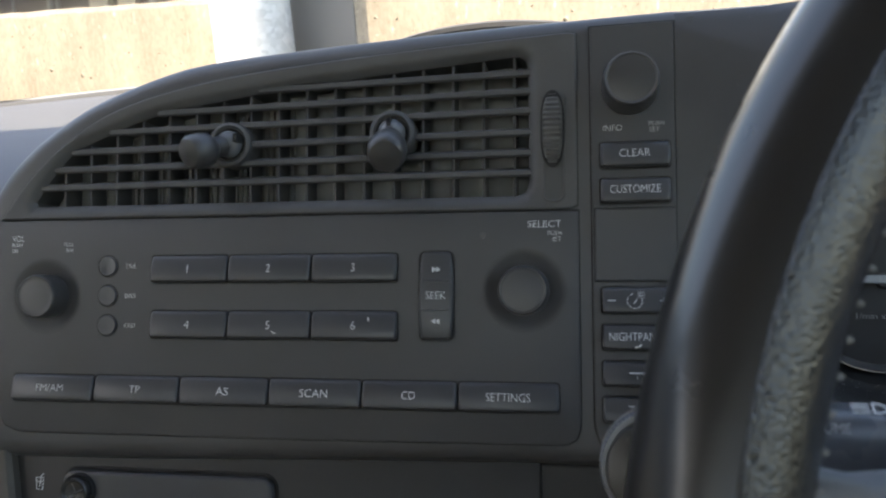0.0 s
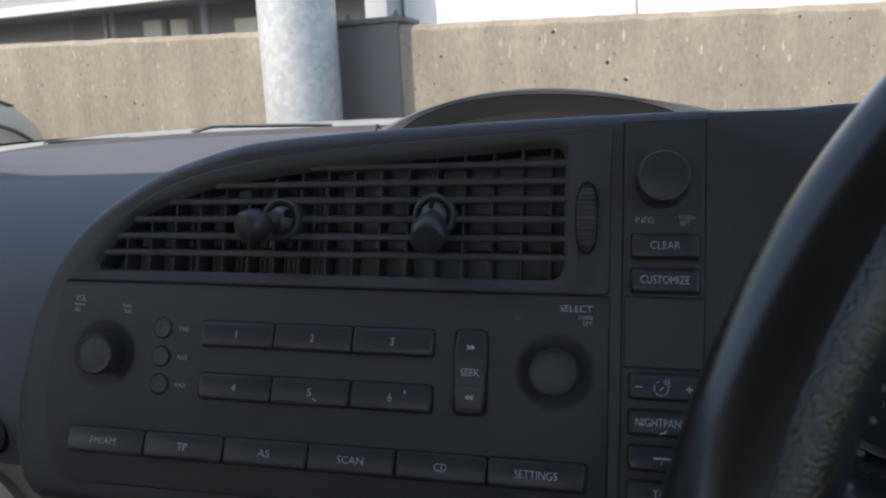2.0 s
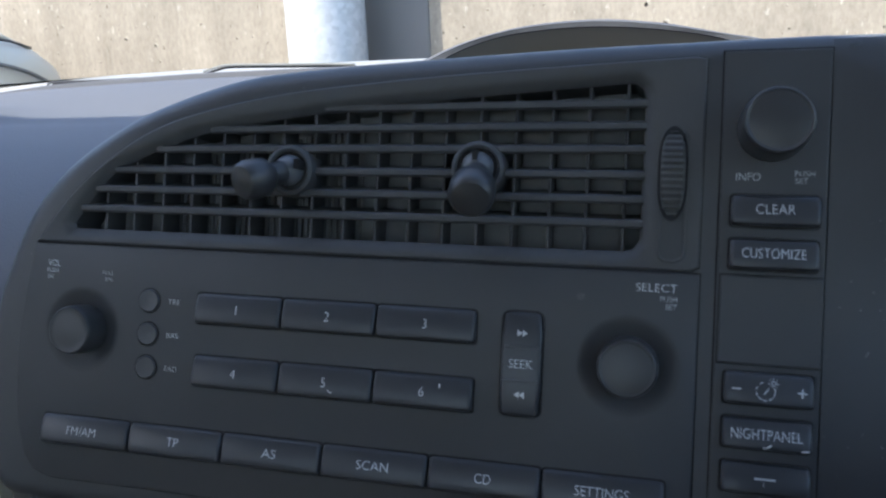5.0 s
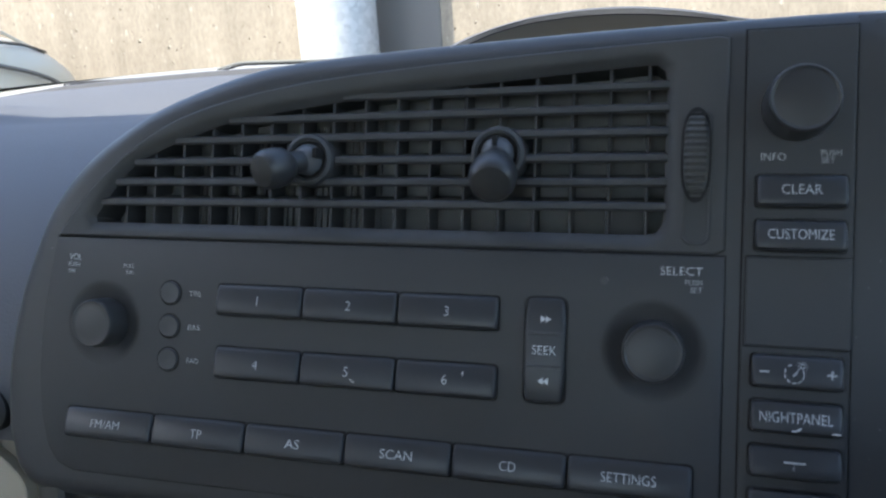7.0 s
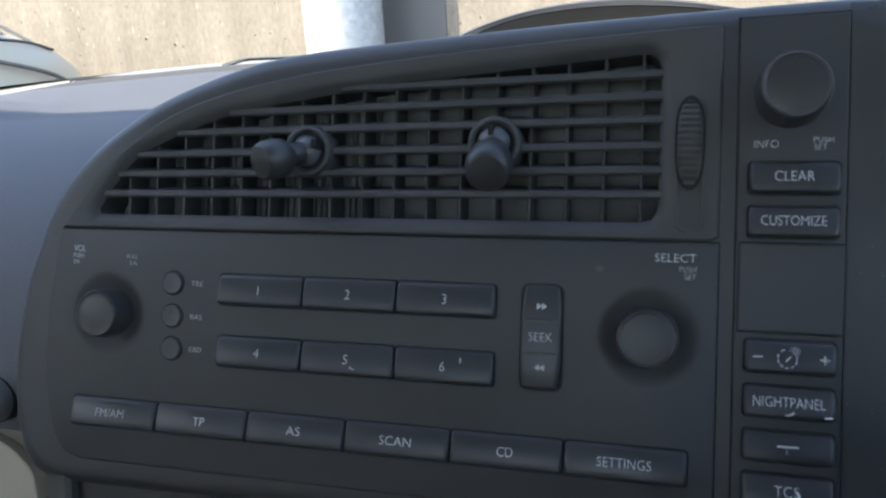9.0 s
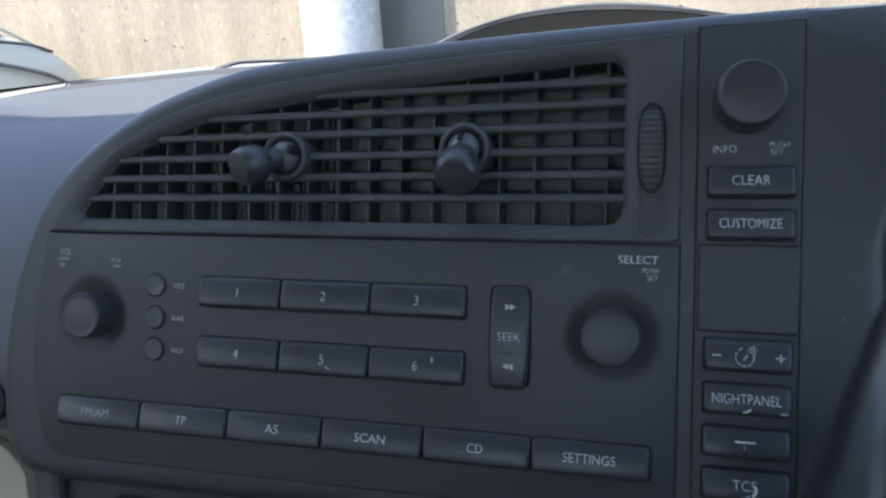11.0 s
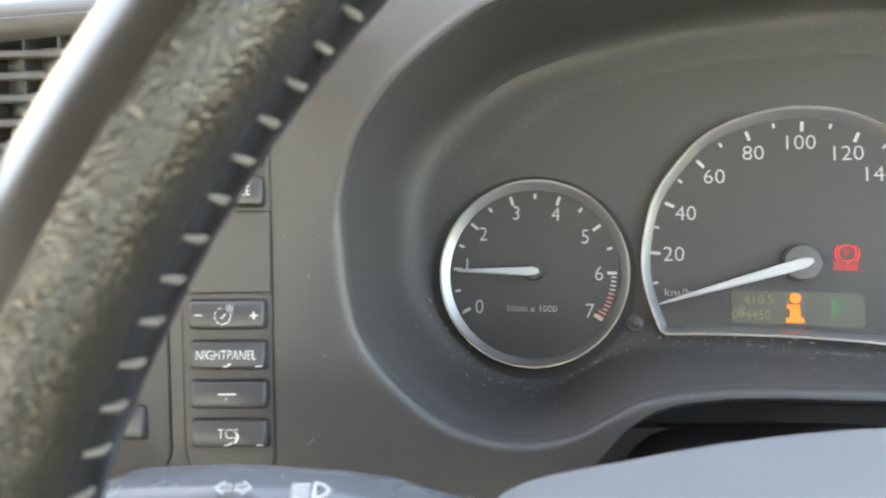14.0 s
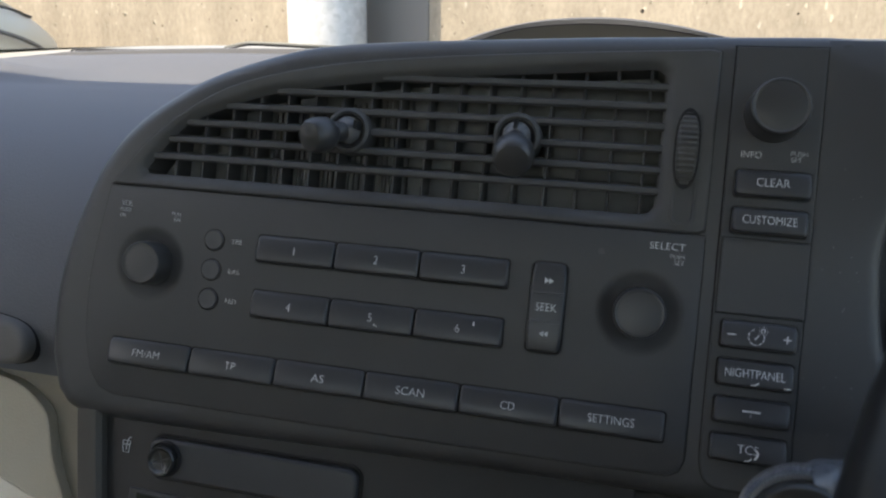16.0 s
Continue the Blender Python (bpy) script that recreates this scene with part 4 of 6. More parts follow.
    slot = rrect(0.1309, 0.1374, 0.0424, 0.0790, 0.0026, 6)
    slab(bm, slot, -0.0009, 0.001, bev=0.0001, seg=1)
    # floor lies level with the vent; a darker tone paints its recess shade
    floor_mat = surface("slot_shade_plastic", (0.036, 0.037, 0.040), rough=0.45, bump=0.05)
    slot_part = part("thumbwheel_slot", bm, floor_mat, vent)
    bm = B()
    ring_slab(bm, inset(slot, -0.0007), inset(slot, 0.0002), -0.0014, 0.0005, bev=0.0002)
    part("slot_rim", bm, VENT, slot_part)
    lens = [(0.0041 * math.sqrt(max(0.02, 1 - abs(u) ** 3.2)), 0.0670 + 0.0133 * u) for u in [-1 + 2 * k / 40 for k in range(41)]]
    bm = B()
    slab(bm, [(0.1338 + w, z) for w, z in lens] + [(0.1338 - w, z) for w, z in lens[::-1]], -0.0017, 0.001, bev=0.0001, seg=1)
    part("wheel_gap", bm, DARK, vent)
    bm = B()
    rings = []
    for k in range(57):
        u = -1 + 2 * k / 56
        y = -0.0052 + 0.0040 * u * u + (0.0006 if k % 4 < 2 else 0.0)
        z = 0.0670 + 0.0127 * u
        ww = 0.0034 * math.sqrt(max(0.04, 1 - abs(u) ** 3.2))
        rings.append([(0.1338 - ww, 0.0005, z), (0.1338 - ww, y + 0.0012, z), (0.1338 - ww * 0.75, y, z), (0.1338 + ww * 0.75, y, z), (0.1338 + ww, y + 0.0012, z), (0.1338 + ww, 0.0005, z)])
    loft(bm, rings, False)
    part("thumbwheel", bm, surface("thumbwheel_rubber", (0.07, 0.07, 0.07), rough=0.5, bump=0.05), vent, "ribbed black thumbwheel beside the vent")


build_vent()


# ---------------------------------------------------------------- switch column
def build_switches():
    sw = thing("switch_panel", (0.16, 0.0, -0.041), "narrow black switch column with six keys and a round knob", "switch panel")
    o = [(0.1466, 0.1015), (0.1470, -0.030)] + smooth_line([(0.1472, -0.034), (0.1490, -0.0390), (0.1530, -0.0412), (0.1600, -0.0415)], 4) + [(0.168, -0.0412), (0.1725, -0.0392), (0.1742, -0.035), (0.1742, 0.1020)]
    bm = B()
    slab(bm, inset(o, -0.0005), -0.0002, 0.001, bev=0.0001, seg=1)
    part("seam", bm, DARK, sw)
    bm = B()
    slab(bm, o, -0.0008, 0.002, bev=0.0004)
    part("plate", bm, PLATE, sw)
    bm = B()
    slab(bm, rrect(0.1474, 0.1744, 0.0146, 0.0396, 0.0006), -0.0010, 0.001, bev=0.0001, seg=1)
    part("gap", bm, DARK, sw)
    bm = B()
    slab(bm, rrect(0.1477, 0.1741, 0.0150, 0.0392, 0.0006), -0.0015, 0.001, bev=0.0004)
    part("blank_plate", bm, PLATE, sw, "blank black cover plate")
    words = (("CLEAR", 0.0530, 0.0615, 0.0100), ("CUSTOMIZE", 0.0411, 0.0494, 0.0163), ("", 0.0044, 0.0129, 0), ("NIGHTPANEL", -0.0077, 0.0006, 0.0180), ("", -0.0196, -0.0115, 0), ("TCS", -0.0315, -0.0233, 0.0062))
    for i, (word, z0, z1, w) in enumerate(words):
        k = key("switch_key", 0.1497, 0.1724, z0, z1, sw, proud=0.0030, r=0.0014)
        zc, yk = (z0 + z1) / 2, -0.0040
        if word:
            legend(word, (0.1609, yk + 0.00015, zc + 0.0002), 0.0027, k, width=w, frame_m=lean(0.0041))
        elif i == 2:
            bar(0.1516, 0.1540, zc - 0.0003, zc + 0.0001, yk, k)
            bar(0.1682, 0.1706, zc - 0.0004, zc, yk, k)
            bar(0.16922, 0.16962, zc - 0.0014, zc + 0.0010, yk, k)
            bm = B()
            cx, cz = 0.1602, zc - 0.0003
            for a in (150, 185, 220, 255, 290, 325, 355, 105):
                tube(bm, [(cx + 0.0024 * math.cos(radians(a + d)), yk - 0.0001, cz + 0.0024 * math.sin(radians(a + d))) for d in (0, 8, 16, 24)], 0.00015, 5)
            tube(bm, [(cx - 0.0004, yk - 0.0001, cz - 0.0008), (cx + 0.0008, yk - 0.0001, cz + 0.0006)], 0.00017, 5)
            sx, sz = cx + 0.0020, cz + 0.0021
            tube(bm, [(sx + 0.0006 * math.cos(radians(a)), yk - 0.0001, sz + 0.0006 * math.sin(radians(a))) for a in range(0, 360, 40)], 0.00013, 5, True)
            for a in range(0, 360, 45):
                c, e = math.cos(radians(a)), math.sin(radians(a))
                tube(bm, [(sx + 0.0010 * c, yk - 0.0001, sz + 0.0010 * e), (sx + 0.0014 * c, yk - 0.0001, sz + 0.0014 * e)], 0.00012, 4)
            for v in bm.verts:
                v.co.y += 0.0009 / 0.0041 * (v.co.z - zc)
            part("dimmer_mark", bm, LEGEND, k)
        else:
            bar(0.1582, 0.1636, zc + 0.0001, zc + 0.0006, yk, k)
            bar(0.1606, 0.1608, zc - 0.0016, zc - 0.0005, yk, k, LEGEND_DIM)
        # worn lower corners
        if i in (3, 5):
            for a, b2 in ((0.1600, 0.1622), (0.1697, 0.1716)):
                bm = B()
                zz = z0 + 0.0009
                tube(bm, smooth_line([(a, yk - 0.0004, zz), ((a + b2) / 2, yk - 0.0004, zz + 0.0001), (b2, yk - (0.0002 if a < 0.165 else 0.0004), zz + (0.0009 if a < 0.165 else 0.0001))], 4), 0.00022, 6)
                part("scuff", bm, SCUFF, k)
        if i == 5:
            bm = B()
            tube(bm, smooth_line([(0.1634, yk, z0 + 0.0046), (0.1640, yk - 0.0001, z0 + 0.0032), (0.1630, yk - 0.0004, z0 + 0.0016)], 5), 0.0003, 6)
            part("scuff", bm, SCUFF, k)
    turn_knob(sw, 0.1597, 0.0800, 0.0089, 0.0140, dish=False)
    legend("INFO", (0.1539, -0.00085, 0.0665), 0.0021, sw, LEGEND_DIM, width=0.0063)
    legend("PUSH", (0.1683, -0.00085, 0.0676), 0.0015, sw, LEGEND_DIM, width=0.0050)
    legend("SET", (0.1676, -0.00085, 0.0656), 0.0015, sw, LEGEND_DIM, width=0.0033)


build_switches()


# ---------------------------------------------------------------- instrument cluster
GN = Vector((-0.19, -1.0, 0.2)).normalized()
G1 = Vector((1, -0.19, 0)).normalized()
G2 = GN.cross(G1)
# axes of the dials: x along them, y into them, z up
GAUGE = Matrix.Translation((0.2591, 0.0671, 0.0150)) @ Matrix((G1, -GN, G2)).transposed().to_4x4()
FLAT = Matrix((G1, G2, GN)).transposed().to_4x4()


def on_dial(u, v, y=0.0):
    return GAUGE @ Vector((u, y, v))


def dial_word(text, u, v, h, parent, material=NUMERAL, width=None, y=-0.0003, name="numeral"):
    return legend(text, on_dial(u, v, y), h, parent, material, width, FLAT, name=name)


def tick(cx, cz, ang, r0, r1, w, parent, material=NUMERAL):
    a = radians(ang)
    d, n = Vector((math.cos(a), math.sin(a))), Vector((-math.sin(a), math.cos(a)))
    c = Vector((cx, cz))
    q = [c + d * r0 - n * w, c + d * r1 - n * w, c + d * r1 + n * w, c + d * r0 + n * w]
    bm = B()
    slab(bm, [tuple(p) for p in q], -0.00035, 0.0, bev=0.00003, seg=1, m=GAUGE)
    part("tick", bm, material, parent)


def pointer(parent, hub, tip, tail, w, hub_r):
    bm = B()
    h, t, b = Vector(hub), Vector(tip), Vector(tail)
    d = (t - b).normalized()
    n = Vector((-d.y, d.x))
    L = (t - b).length
    o = []
    prof = [(0.0, 0.25), (0.02, 0.7), (0.06, 1.0), (0.16, 1.0), (0.6, 0.62), (0.97, 0.26), (1.0, 0.10)]
    o += [tuple(b + d * L * s - n * w * k) for s, k in prof]
    o += [tuple(b + d * L * s + n * w * k) for s, k in prof[::-1]]
    slab(bm, o, -0.0060, -0.0045, bev=0.0005, seg=2, m=GAUGE)
    nd = part("needle", bm, NEEDLE, parent, "slim white needle")
    bm = B()
    revolve(bm, [(hub_r, 0.0), (hub_r, 0.003), (hub_r * 0.9, 0.0038), (0.0003, 0.004)], on_dial(*hub), GN, 36)
    part("hub", bm, surface("needle_hub_plastic", (0.085, 0.088, 0.095) if hub_r > 0.005 else (0.042, 0.043, 0.045), rough=0.35, bump=0), parent)
    # short dark counterweight beyond the hub
    bm = B()
    p, q = h - d * hub_r * 0.8, h - d * (hub_r + 0.0030)
    slab(bm, [tuple(p - n * 0.0015), tuple(p + n * 0.0015), tuple(q)], -0.0034, -0.0024, bev=0.0002, seg=1, m=GAUGE)
    part("counterweight", bm, DIAL, parent)
    return nd


def build_cluster():
    cl = thing("instrument_cluster", tuple(on_dial(0.08, 0.0)), "black instrument cluster with a rev counter and a large speedometer", "instrument cluster")
    bm = B()
    slab(bm, rrect(-0.085, 0.275, -0.060, 0.105, 0.02, 6), 0.0016, 0.006, bev=0.0003, m=GAUGE)
    part("mask", bm, CLUSTER, cl, "dusty black mask behind the dials")
    # rev counter
    c0 = (-0.0004, -0.0002)
    rev = part("rev_counter", slab(B(), disc(*c0, 0.0345, 72), 0.0, 0.003, bev=0.0002, m=GAUGE), DIAL, cl, "round rev counter dial")
    bm = B()
    loft(bm, [[tuple(on_dial(*p, y)) for p in disc(*c0, r, 80)] for r, y in ((0.0356, -0.0026), (0.0352, -0.0026), (0.0326, -0.0004), (0.0324, 0.0006))])
    part("ring", bm, SATIN, rev, "satin silver dial ring")
    bm = B()
    loft(bm, [[tuple(on_dial(*p, y)) for p in disc(*c0, r, 80)] for r, y in ((0.0362, 0.0016), (0.0362, -0.0027), (0.0360, -0.0031), (0.0357, -0.0031), (0.0355, -0.0026))])
    part("bead", bm, CHROME, rev, "thin bright edge of the dial ring")
    bm = B()
    loft(bm, [[tuple(on_dial(*p, 0.003)) for p in disc(c0[0] - 0.0006, c0[1] - 0.0012, 0.0392, 80)], [tuple(on_dial(*p, -0.0002)) for p in disc(c0[0] - 0.0006, c0[1] - 0.0012, 0.0390, 80)], [tuple(on_dial(*p, 0.0008)) for p in disc(*c0, 0.0360, 80)]])
    part("dial_well", bm, WELL, rev, "ring round the dial, darkened for the shade in its well")
    nums = ((-0.0209, -0.0133), (-0.0262, 0.0025), (-0.0201, 0.0150), (-0.0074, 0.0232), (0.0078, 0.0226), (0.0190, 0.0139), (0.0243, -0.0001), (0.0210, -0.0143))
    for i, (u, v) in enumerate(nums):
        dial_word(str(i), u, v, 0.0053, rev)
    angs = (210, 177.5, 142, 107.5, 72, 36.5, 0.5, -34)
    for i, a in enumerate(angs):
        tick(*c0, a, 0.0277, 0.0312, 0.00055, rev)
        if i < 6:
            tick(*c0, (a + angs[i + 1]) / 2, 0.0290, 0.0310, 0.00045, rev)
    for k in range(1, 12):
        tick(*c0, 0.5 - 34.5 * k / 11.5, 0.0283 if k > 9 else 0.0292, 0.0312, 0.00028, rev, REDPRINT if k > 4 else NUMERAL)
    dial_word("1/min x 1000", -0.0006, -0.0137, 0.0024, rev, width=0.0186, name="legend")
    pointer(rev, (0.0002, 0.0), (-0.0292, -0.0001), (0.0022, 0.0), 0.0016, 0.0030)
    # speedometer
    out = [(0.0392, 0.0087), (0.0427, 0.0268), (0.0509, 0.0405), (0.0630, 0.0528), (0.0799, 0.0600), (0.0970, 0.0621), (0.1150, 0.0588), (0.1312, 0.0488), (0.1419, 0.0364), (0.1484, 0.0227), (0.1505, 0.0064),
           (0.1475, -0.0095), (0.1435, -0.0215), (0.1405, -0.0255), (0.1360, -0.0262), (0.1189, -0.0246), (0.0943, -0.0232), (0.0668, -0.0228), (0.0500, -0.0231), (0.0462, -0.0222), (0.0437, -0.0168), (0.0398, -0.0041)]
    out = resample(smooth_line(out, 5, True)[::-1], 140)
    spd = part("speedometer", slab(B(), inset(out, 0.003), 0.0, 0.003, bev=0.0002, m=GAUGE), DIAL, cl, "large speedometer dial with a flat lower edge")
    bm = B()
    rings = [[tuple(on_dial(*p, y)) for p in inset(out, d)] for d, y in ((0.0010, -0.0028), (0.0013, -0.0028), (0.0038, -0.0002), (0.0042, 0.0006))]
    loft(bm, rings)
    part("ring", bm, SATIN, spd, "satin silver speedometer frame")
    bm = B()
    loft(bm, [[tuple(on_dial(*p, y)) for p in inset(out, d)] for d, y in ((0.0003, 0.0016), (0.0003, -0.0029), (0.0005, -0.0033), (0.0008, -0.0033), (0.0011, -0.0027))])
    part("bead", bm, CHROME, spd, "thin bright edge of the speedometer frame")
    nums = ((20, 0.0514, 0.0074), (40, 0.0557, 0.0227), (60, 0.0661, 0.0365), (80, 0.0799, 0.0452), (100, 0.0965, 0.0488), (120, 0.1124, 0.0444), (140, 0.1229, 0.0365), (160, 0.1320, 0.0288),
            (180, 0.1355, 0.0206), (200, 0.1370, 0.0124), (220, 0.1375, 0.0038), (240, 0.1363, -0.0046), (260, 0.1335, -0.0128))
    for n, u, v in nums:
        dial_word(str(n), u, v, 0.0053 if n < 150 else 0.0043, spd, width=(0.0074 if n < 100 else 0.0100) if n < 150 else 0.0081)
    c1 = (0.0952, 0.0040)
    ends = ((0.0448, 0.0077), (0.0500, 0.0259), (0.0612, 0.0413), (0.0781, 0.0516), (0.0970, 0.0547), (0.1153, 0.0501), (0.1308, 0.0392), (0.1366, 0.0316), (0.1407, 0.0229), (0.1429, 0.0138), (0.1438, 0.0039), (0.1424, -0.0053), (0.1393, -0.0146))
    pol = []
    for i, (u, v) in enumerate(ends):
        dx, dz = u - c1[0], v - c1[1]
        a, r = math.degrees(math.atan2(dz, dx)), math.hypot(dx, dz)
        pol.append((a if a > -90 else a + 360, r))
        tick(*c1, a, r - (0.0018 if i < 7 else 0.0010), r + (0.0018 if i < 7 else 0.0010), 0.00055 if i < 7 else 0.0004, spd)
    for (a, r), (b2, q) in zip(pol, pol[1:]):
        tick(*c1, (a + b2) / 2, (r + q) / 2 + 0.0004, (r + q) / 2 + 0.0022, 0.0004, spd)
    tick(*c1, (pol[0][0] + 197) / 2 + 2, 0.0500, 0.0518, 0.0004, spd)
    dial_word("km/h", 0.0527, -0.0068, 0.0028, spd, width=0.0092, name="legend")
    bm = B()
    slab(bm, [(0.0712, -0.0174), (0.1130, -0.0188), (0.1148, -0.0186), (0.1158, -0.0172), (0.1158, -0.0088), (0.1152, -0.0074), (0.1136, -0.0066), (0.0722, -0.0055), (0.0712, -0.0062)], -0.0003, 0.001, bev=0.0001, seg=1, m=GAUGE)
    disp = part("display", bm, LCD_LIT, spd, "small grey-green trip display")
    dial_word("410.5", 0.0805, -0.0090, 0.0033, disp, ODO, 0.0100, y=-0.0005)
    dial_word("094450", 0.0780, -0.0145, 0.0033, disp, ODO, 0.0128, y=-0.0005)
    bm = B()
    revolve(bm, [(0.0019, 0.0), (0.0019, 0.0006), (0.0002, 0.0007)], on_dial(0.0929, -0.0084, -0.0001), GN, 20)
    slab(bm, [(0.0897, -0.0172), (0.0957, -0.0172), (0.0957, -0.0155), (0.0944, -0.0155), (0.0944, -0.0107), (0.0899, -0.0107), (0.0899, -0.0121), (0.0911, -0.0121), (0.0911, -0.0155), (0.0897, -0.0155)], -0.0007, 0.0, bev=0.0001, seg=1, m=GAUGE)
    part("info_lamp", bm, AMBER, disp, "lit amber information symbol")
    bm = B()
    for x0, x1, z0, z1 in ((0.1047, 0.1059, -0.0152, -0.0090), (0.1059, 0.1082, -0.0101, -0.0090), (0.1059, 0.1082, -0.0131, -0.0120), (0.1080, 0.1092, -0.0121, -0.0099)):
        slab(bm, [(x0, z0), (x1, z0), (x1, z1), (x0, z1)], -0.0005, 0.0, bev=0.00003, seg=1, m=GAUGE)
    part("gear_letter", bm, GREEN_P, disp, "lit green letter P")
    bm = B()
    cx, cz = 0.1106, 0.0078
    tube(bm, [tuple(on_dial(*p, -0.0003)) for p in disc(cx, cz, 0.0029, 28)], 0.0002, 6, True)
    for s in (1, -1):
        tube(bm, [tuple(on_dial(cx + s * 0.0040 * math.cos(radians(a)), cz + 0.0040 * math.sin(radians(a)), -0.0003)) for a in range(-45, 46, 15)], 0.0002, 6)
    part("brake_lamp", bm, RED, spd, "lit red parking brake symbol")
    dial_word("P", cx, cz, 0.0028, spd, RED, name="brake_letter")
    dial_word("PARK", 0.1104, 0.0030, 0.0030, spd, RED, 0.0084, name="brake_letter")
    pointer(spd, (0.0952, 0.0040), (0.0458, -0.0116), (0.0985, 0.0047), 0.0019, 0.0066)
    # belt lamp and the reset pin
    bm = B()
    slab(bm, [(0.1502, 0.0295), (0.1548, 0.0295), (0.1540, 0.0322), (0.1531, 0.0332), (0.1536, 0.0346), (0.1525, 0.0356), (0.1514, 0.0346), (0.1519, 0.0332), (0.1510, 0.0322)], 0.0012, 0.0025, bev=0.0001, seg=1, m=GAUGE)
    part("belt_lamp", bm, RED, cl, "lit red seat belt symbol")
    bm = B()
    revolve(bm, [(0.0030, 0.0), (0.0028, 0.0025), (0.0018, 0.0028), (0.0017, 0.009), (0.0012, 0.0096), (0.0002, 0.0097)], on_dial(0.0375, -0.0184, 0.0016), GN, 24)
    part("reset_pin", bm, BLACK, cl)
    # fuel and temperature dial beyond the speedometer
    c2 = (0.1905, 0.0003)
    aux = part("fuel_gauge", slab(B(), disc(*c2, 0.0345, 60), 0.0, 0.003, bev=0.0002, m=GAUGE), DIAL, cl, "round fuel and temperature dial")
    bm = B()
    loft(bm, [[tuple(on_dial(*p, y)) for p in disc(*c2, r, 72)] for r, y in ((0.0371, 0.0016), (0.0371, -0.0024), (0.0369, -0.0028), (0.0365, -0.0028), (0.0336, -0.0002), (0.0334, 0.0006))])
    part("ring", bm, SATIN, aux)


build_cluster()


# ---------------------------------------------------------------- steering wheel and stalk
WHEEL_C = Vector((0.3475, -0.150, -0.047))
WN = Vector((-0.03, -0.992, 0.12)).normalized()
WU = Vector((0, 0, 1)).cross(WN).normalized() * -1
WV = WU.cross(WN).normalized()
if WV.z < 0:
    WV = -WV
RIM, RT = 0.185, 0.0138


def rim_point(a, phi, r=RT, big=RIM):
    """a: way round the wheel from the side of the passenger; phi: way round the rim, 0 outwards, 90 towards the driver."""
    e = -WU * math.cos(radians(a)) + WV * math.sin(radians(a))
    return WHEEL_C + e * (big + r * math.cos(radians(phi))) + WN * r * math.sin(radians(phi))


def build_wheel():
    wh = thing("steering_wheel", tuple(WHEEL_C), "black leather steering wheel with worn pebbled grips and grey stitching", "steering wheel")
    n = 160
    bm = B()
    rings = []
    for i in range(n):
        a = 360 * i / n
        rings.append([tuple(rim_point(a, p)) for p in range(0, 360, 15)])
    loft(bm, rings + [rings[0]])
    part("rim", bm, LEATHER, wh, "smooth black leather rim")
    for a0, a1 in ((-38, 62), (118, 218)):
        bm = B()
        rings = []
        for i in range(81):
            a = a0 + (a1 - a0) * i / 80
            rings.append([tuple(rim_point(a, p, RT + (0.0006 if 94 < p < 154 else -0.0004))) for p in range(90, 160, 3)])
        loft(bm, rings, False)
        part("grip", bm, PEBBLE, wh, "worn pebbled leather grip")
    for i in range(186):
        a = 360 / 186 * i
        p0, m1, p1 = rim_point(a + 0.15, 157, RT + 0.0001), rim_point(a, 166, RT + 0.0006), rim_point(a - 0.15, 175, RT + 0.0001)
        bm = B()
        tube(bm, [tuple(p0), tuple(m1), tuple(p1)], [0.00035, 0.00065, 0.00035], 6)
        part("stitch", bm, THREAD, wh)
    # airbag cover and spokes
    c = WHEEL_C
    o = smooth_line([(-0.113, 0.0360), (-0.085, 0.0450), (-0.045, 0.0508), (0.0, 0.0518), (0.045, 0.0508), (0.085, 0.0450), (0.113, 0.0360), (0.113, 0.010), (0.090, -0.030), (0.050, -0.065), (0.0, -0.072), (-0.050, -0.065), (-0.090, -0.030), (-0.113, 0.010)], 6, True)
    m = Matrix.Translation(c) @ Matrix((WU, -WN, WV)).transposed().to_4x4()
    bm = B()
    rings = []
    for d, y in ((0.0, 0.045), (0.0, 0.000), (0.002, -0.010), (0.008, -0.018), (0.020, -0.025), (0.040, -0.029)):
        rings.append([tuple(m @ Vector((x, y + 0.012, z))) for x, z in inset(o, d)])
    loft(bm, rings, True, True, True)
    part("airbag_cover", bm, PAD, wh, "light grey padded airbag cover")
    for s in (-1, 1):
        bm = B()
        sec = [(0.110, 0.030), (0.118, 0.0345), (0.135, 0.0330), (0.160, 0.0300), (0.176, 0.0330), (0.176, -0.020), (0.150, -0.012), (0.120, -0.012)]
        q = [(s * x, z) for x, z in sec]
        slab(bm, q, -0.004, 0.016, bev=0.004, seg=3, m=m)
        part("spoke", bm, PAD, wh, "light grey plastic spoke")
    bm = B()
    revolve(bm, [(0.028, 0.0), (0.028, 0.05), (0.029, 0.10), (0.030, 0.15)], tuple(c - WN * 0.02), tuple(-WN), 36)
    part("column_boss", bm, BLACK, wh)


build_wheel()


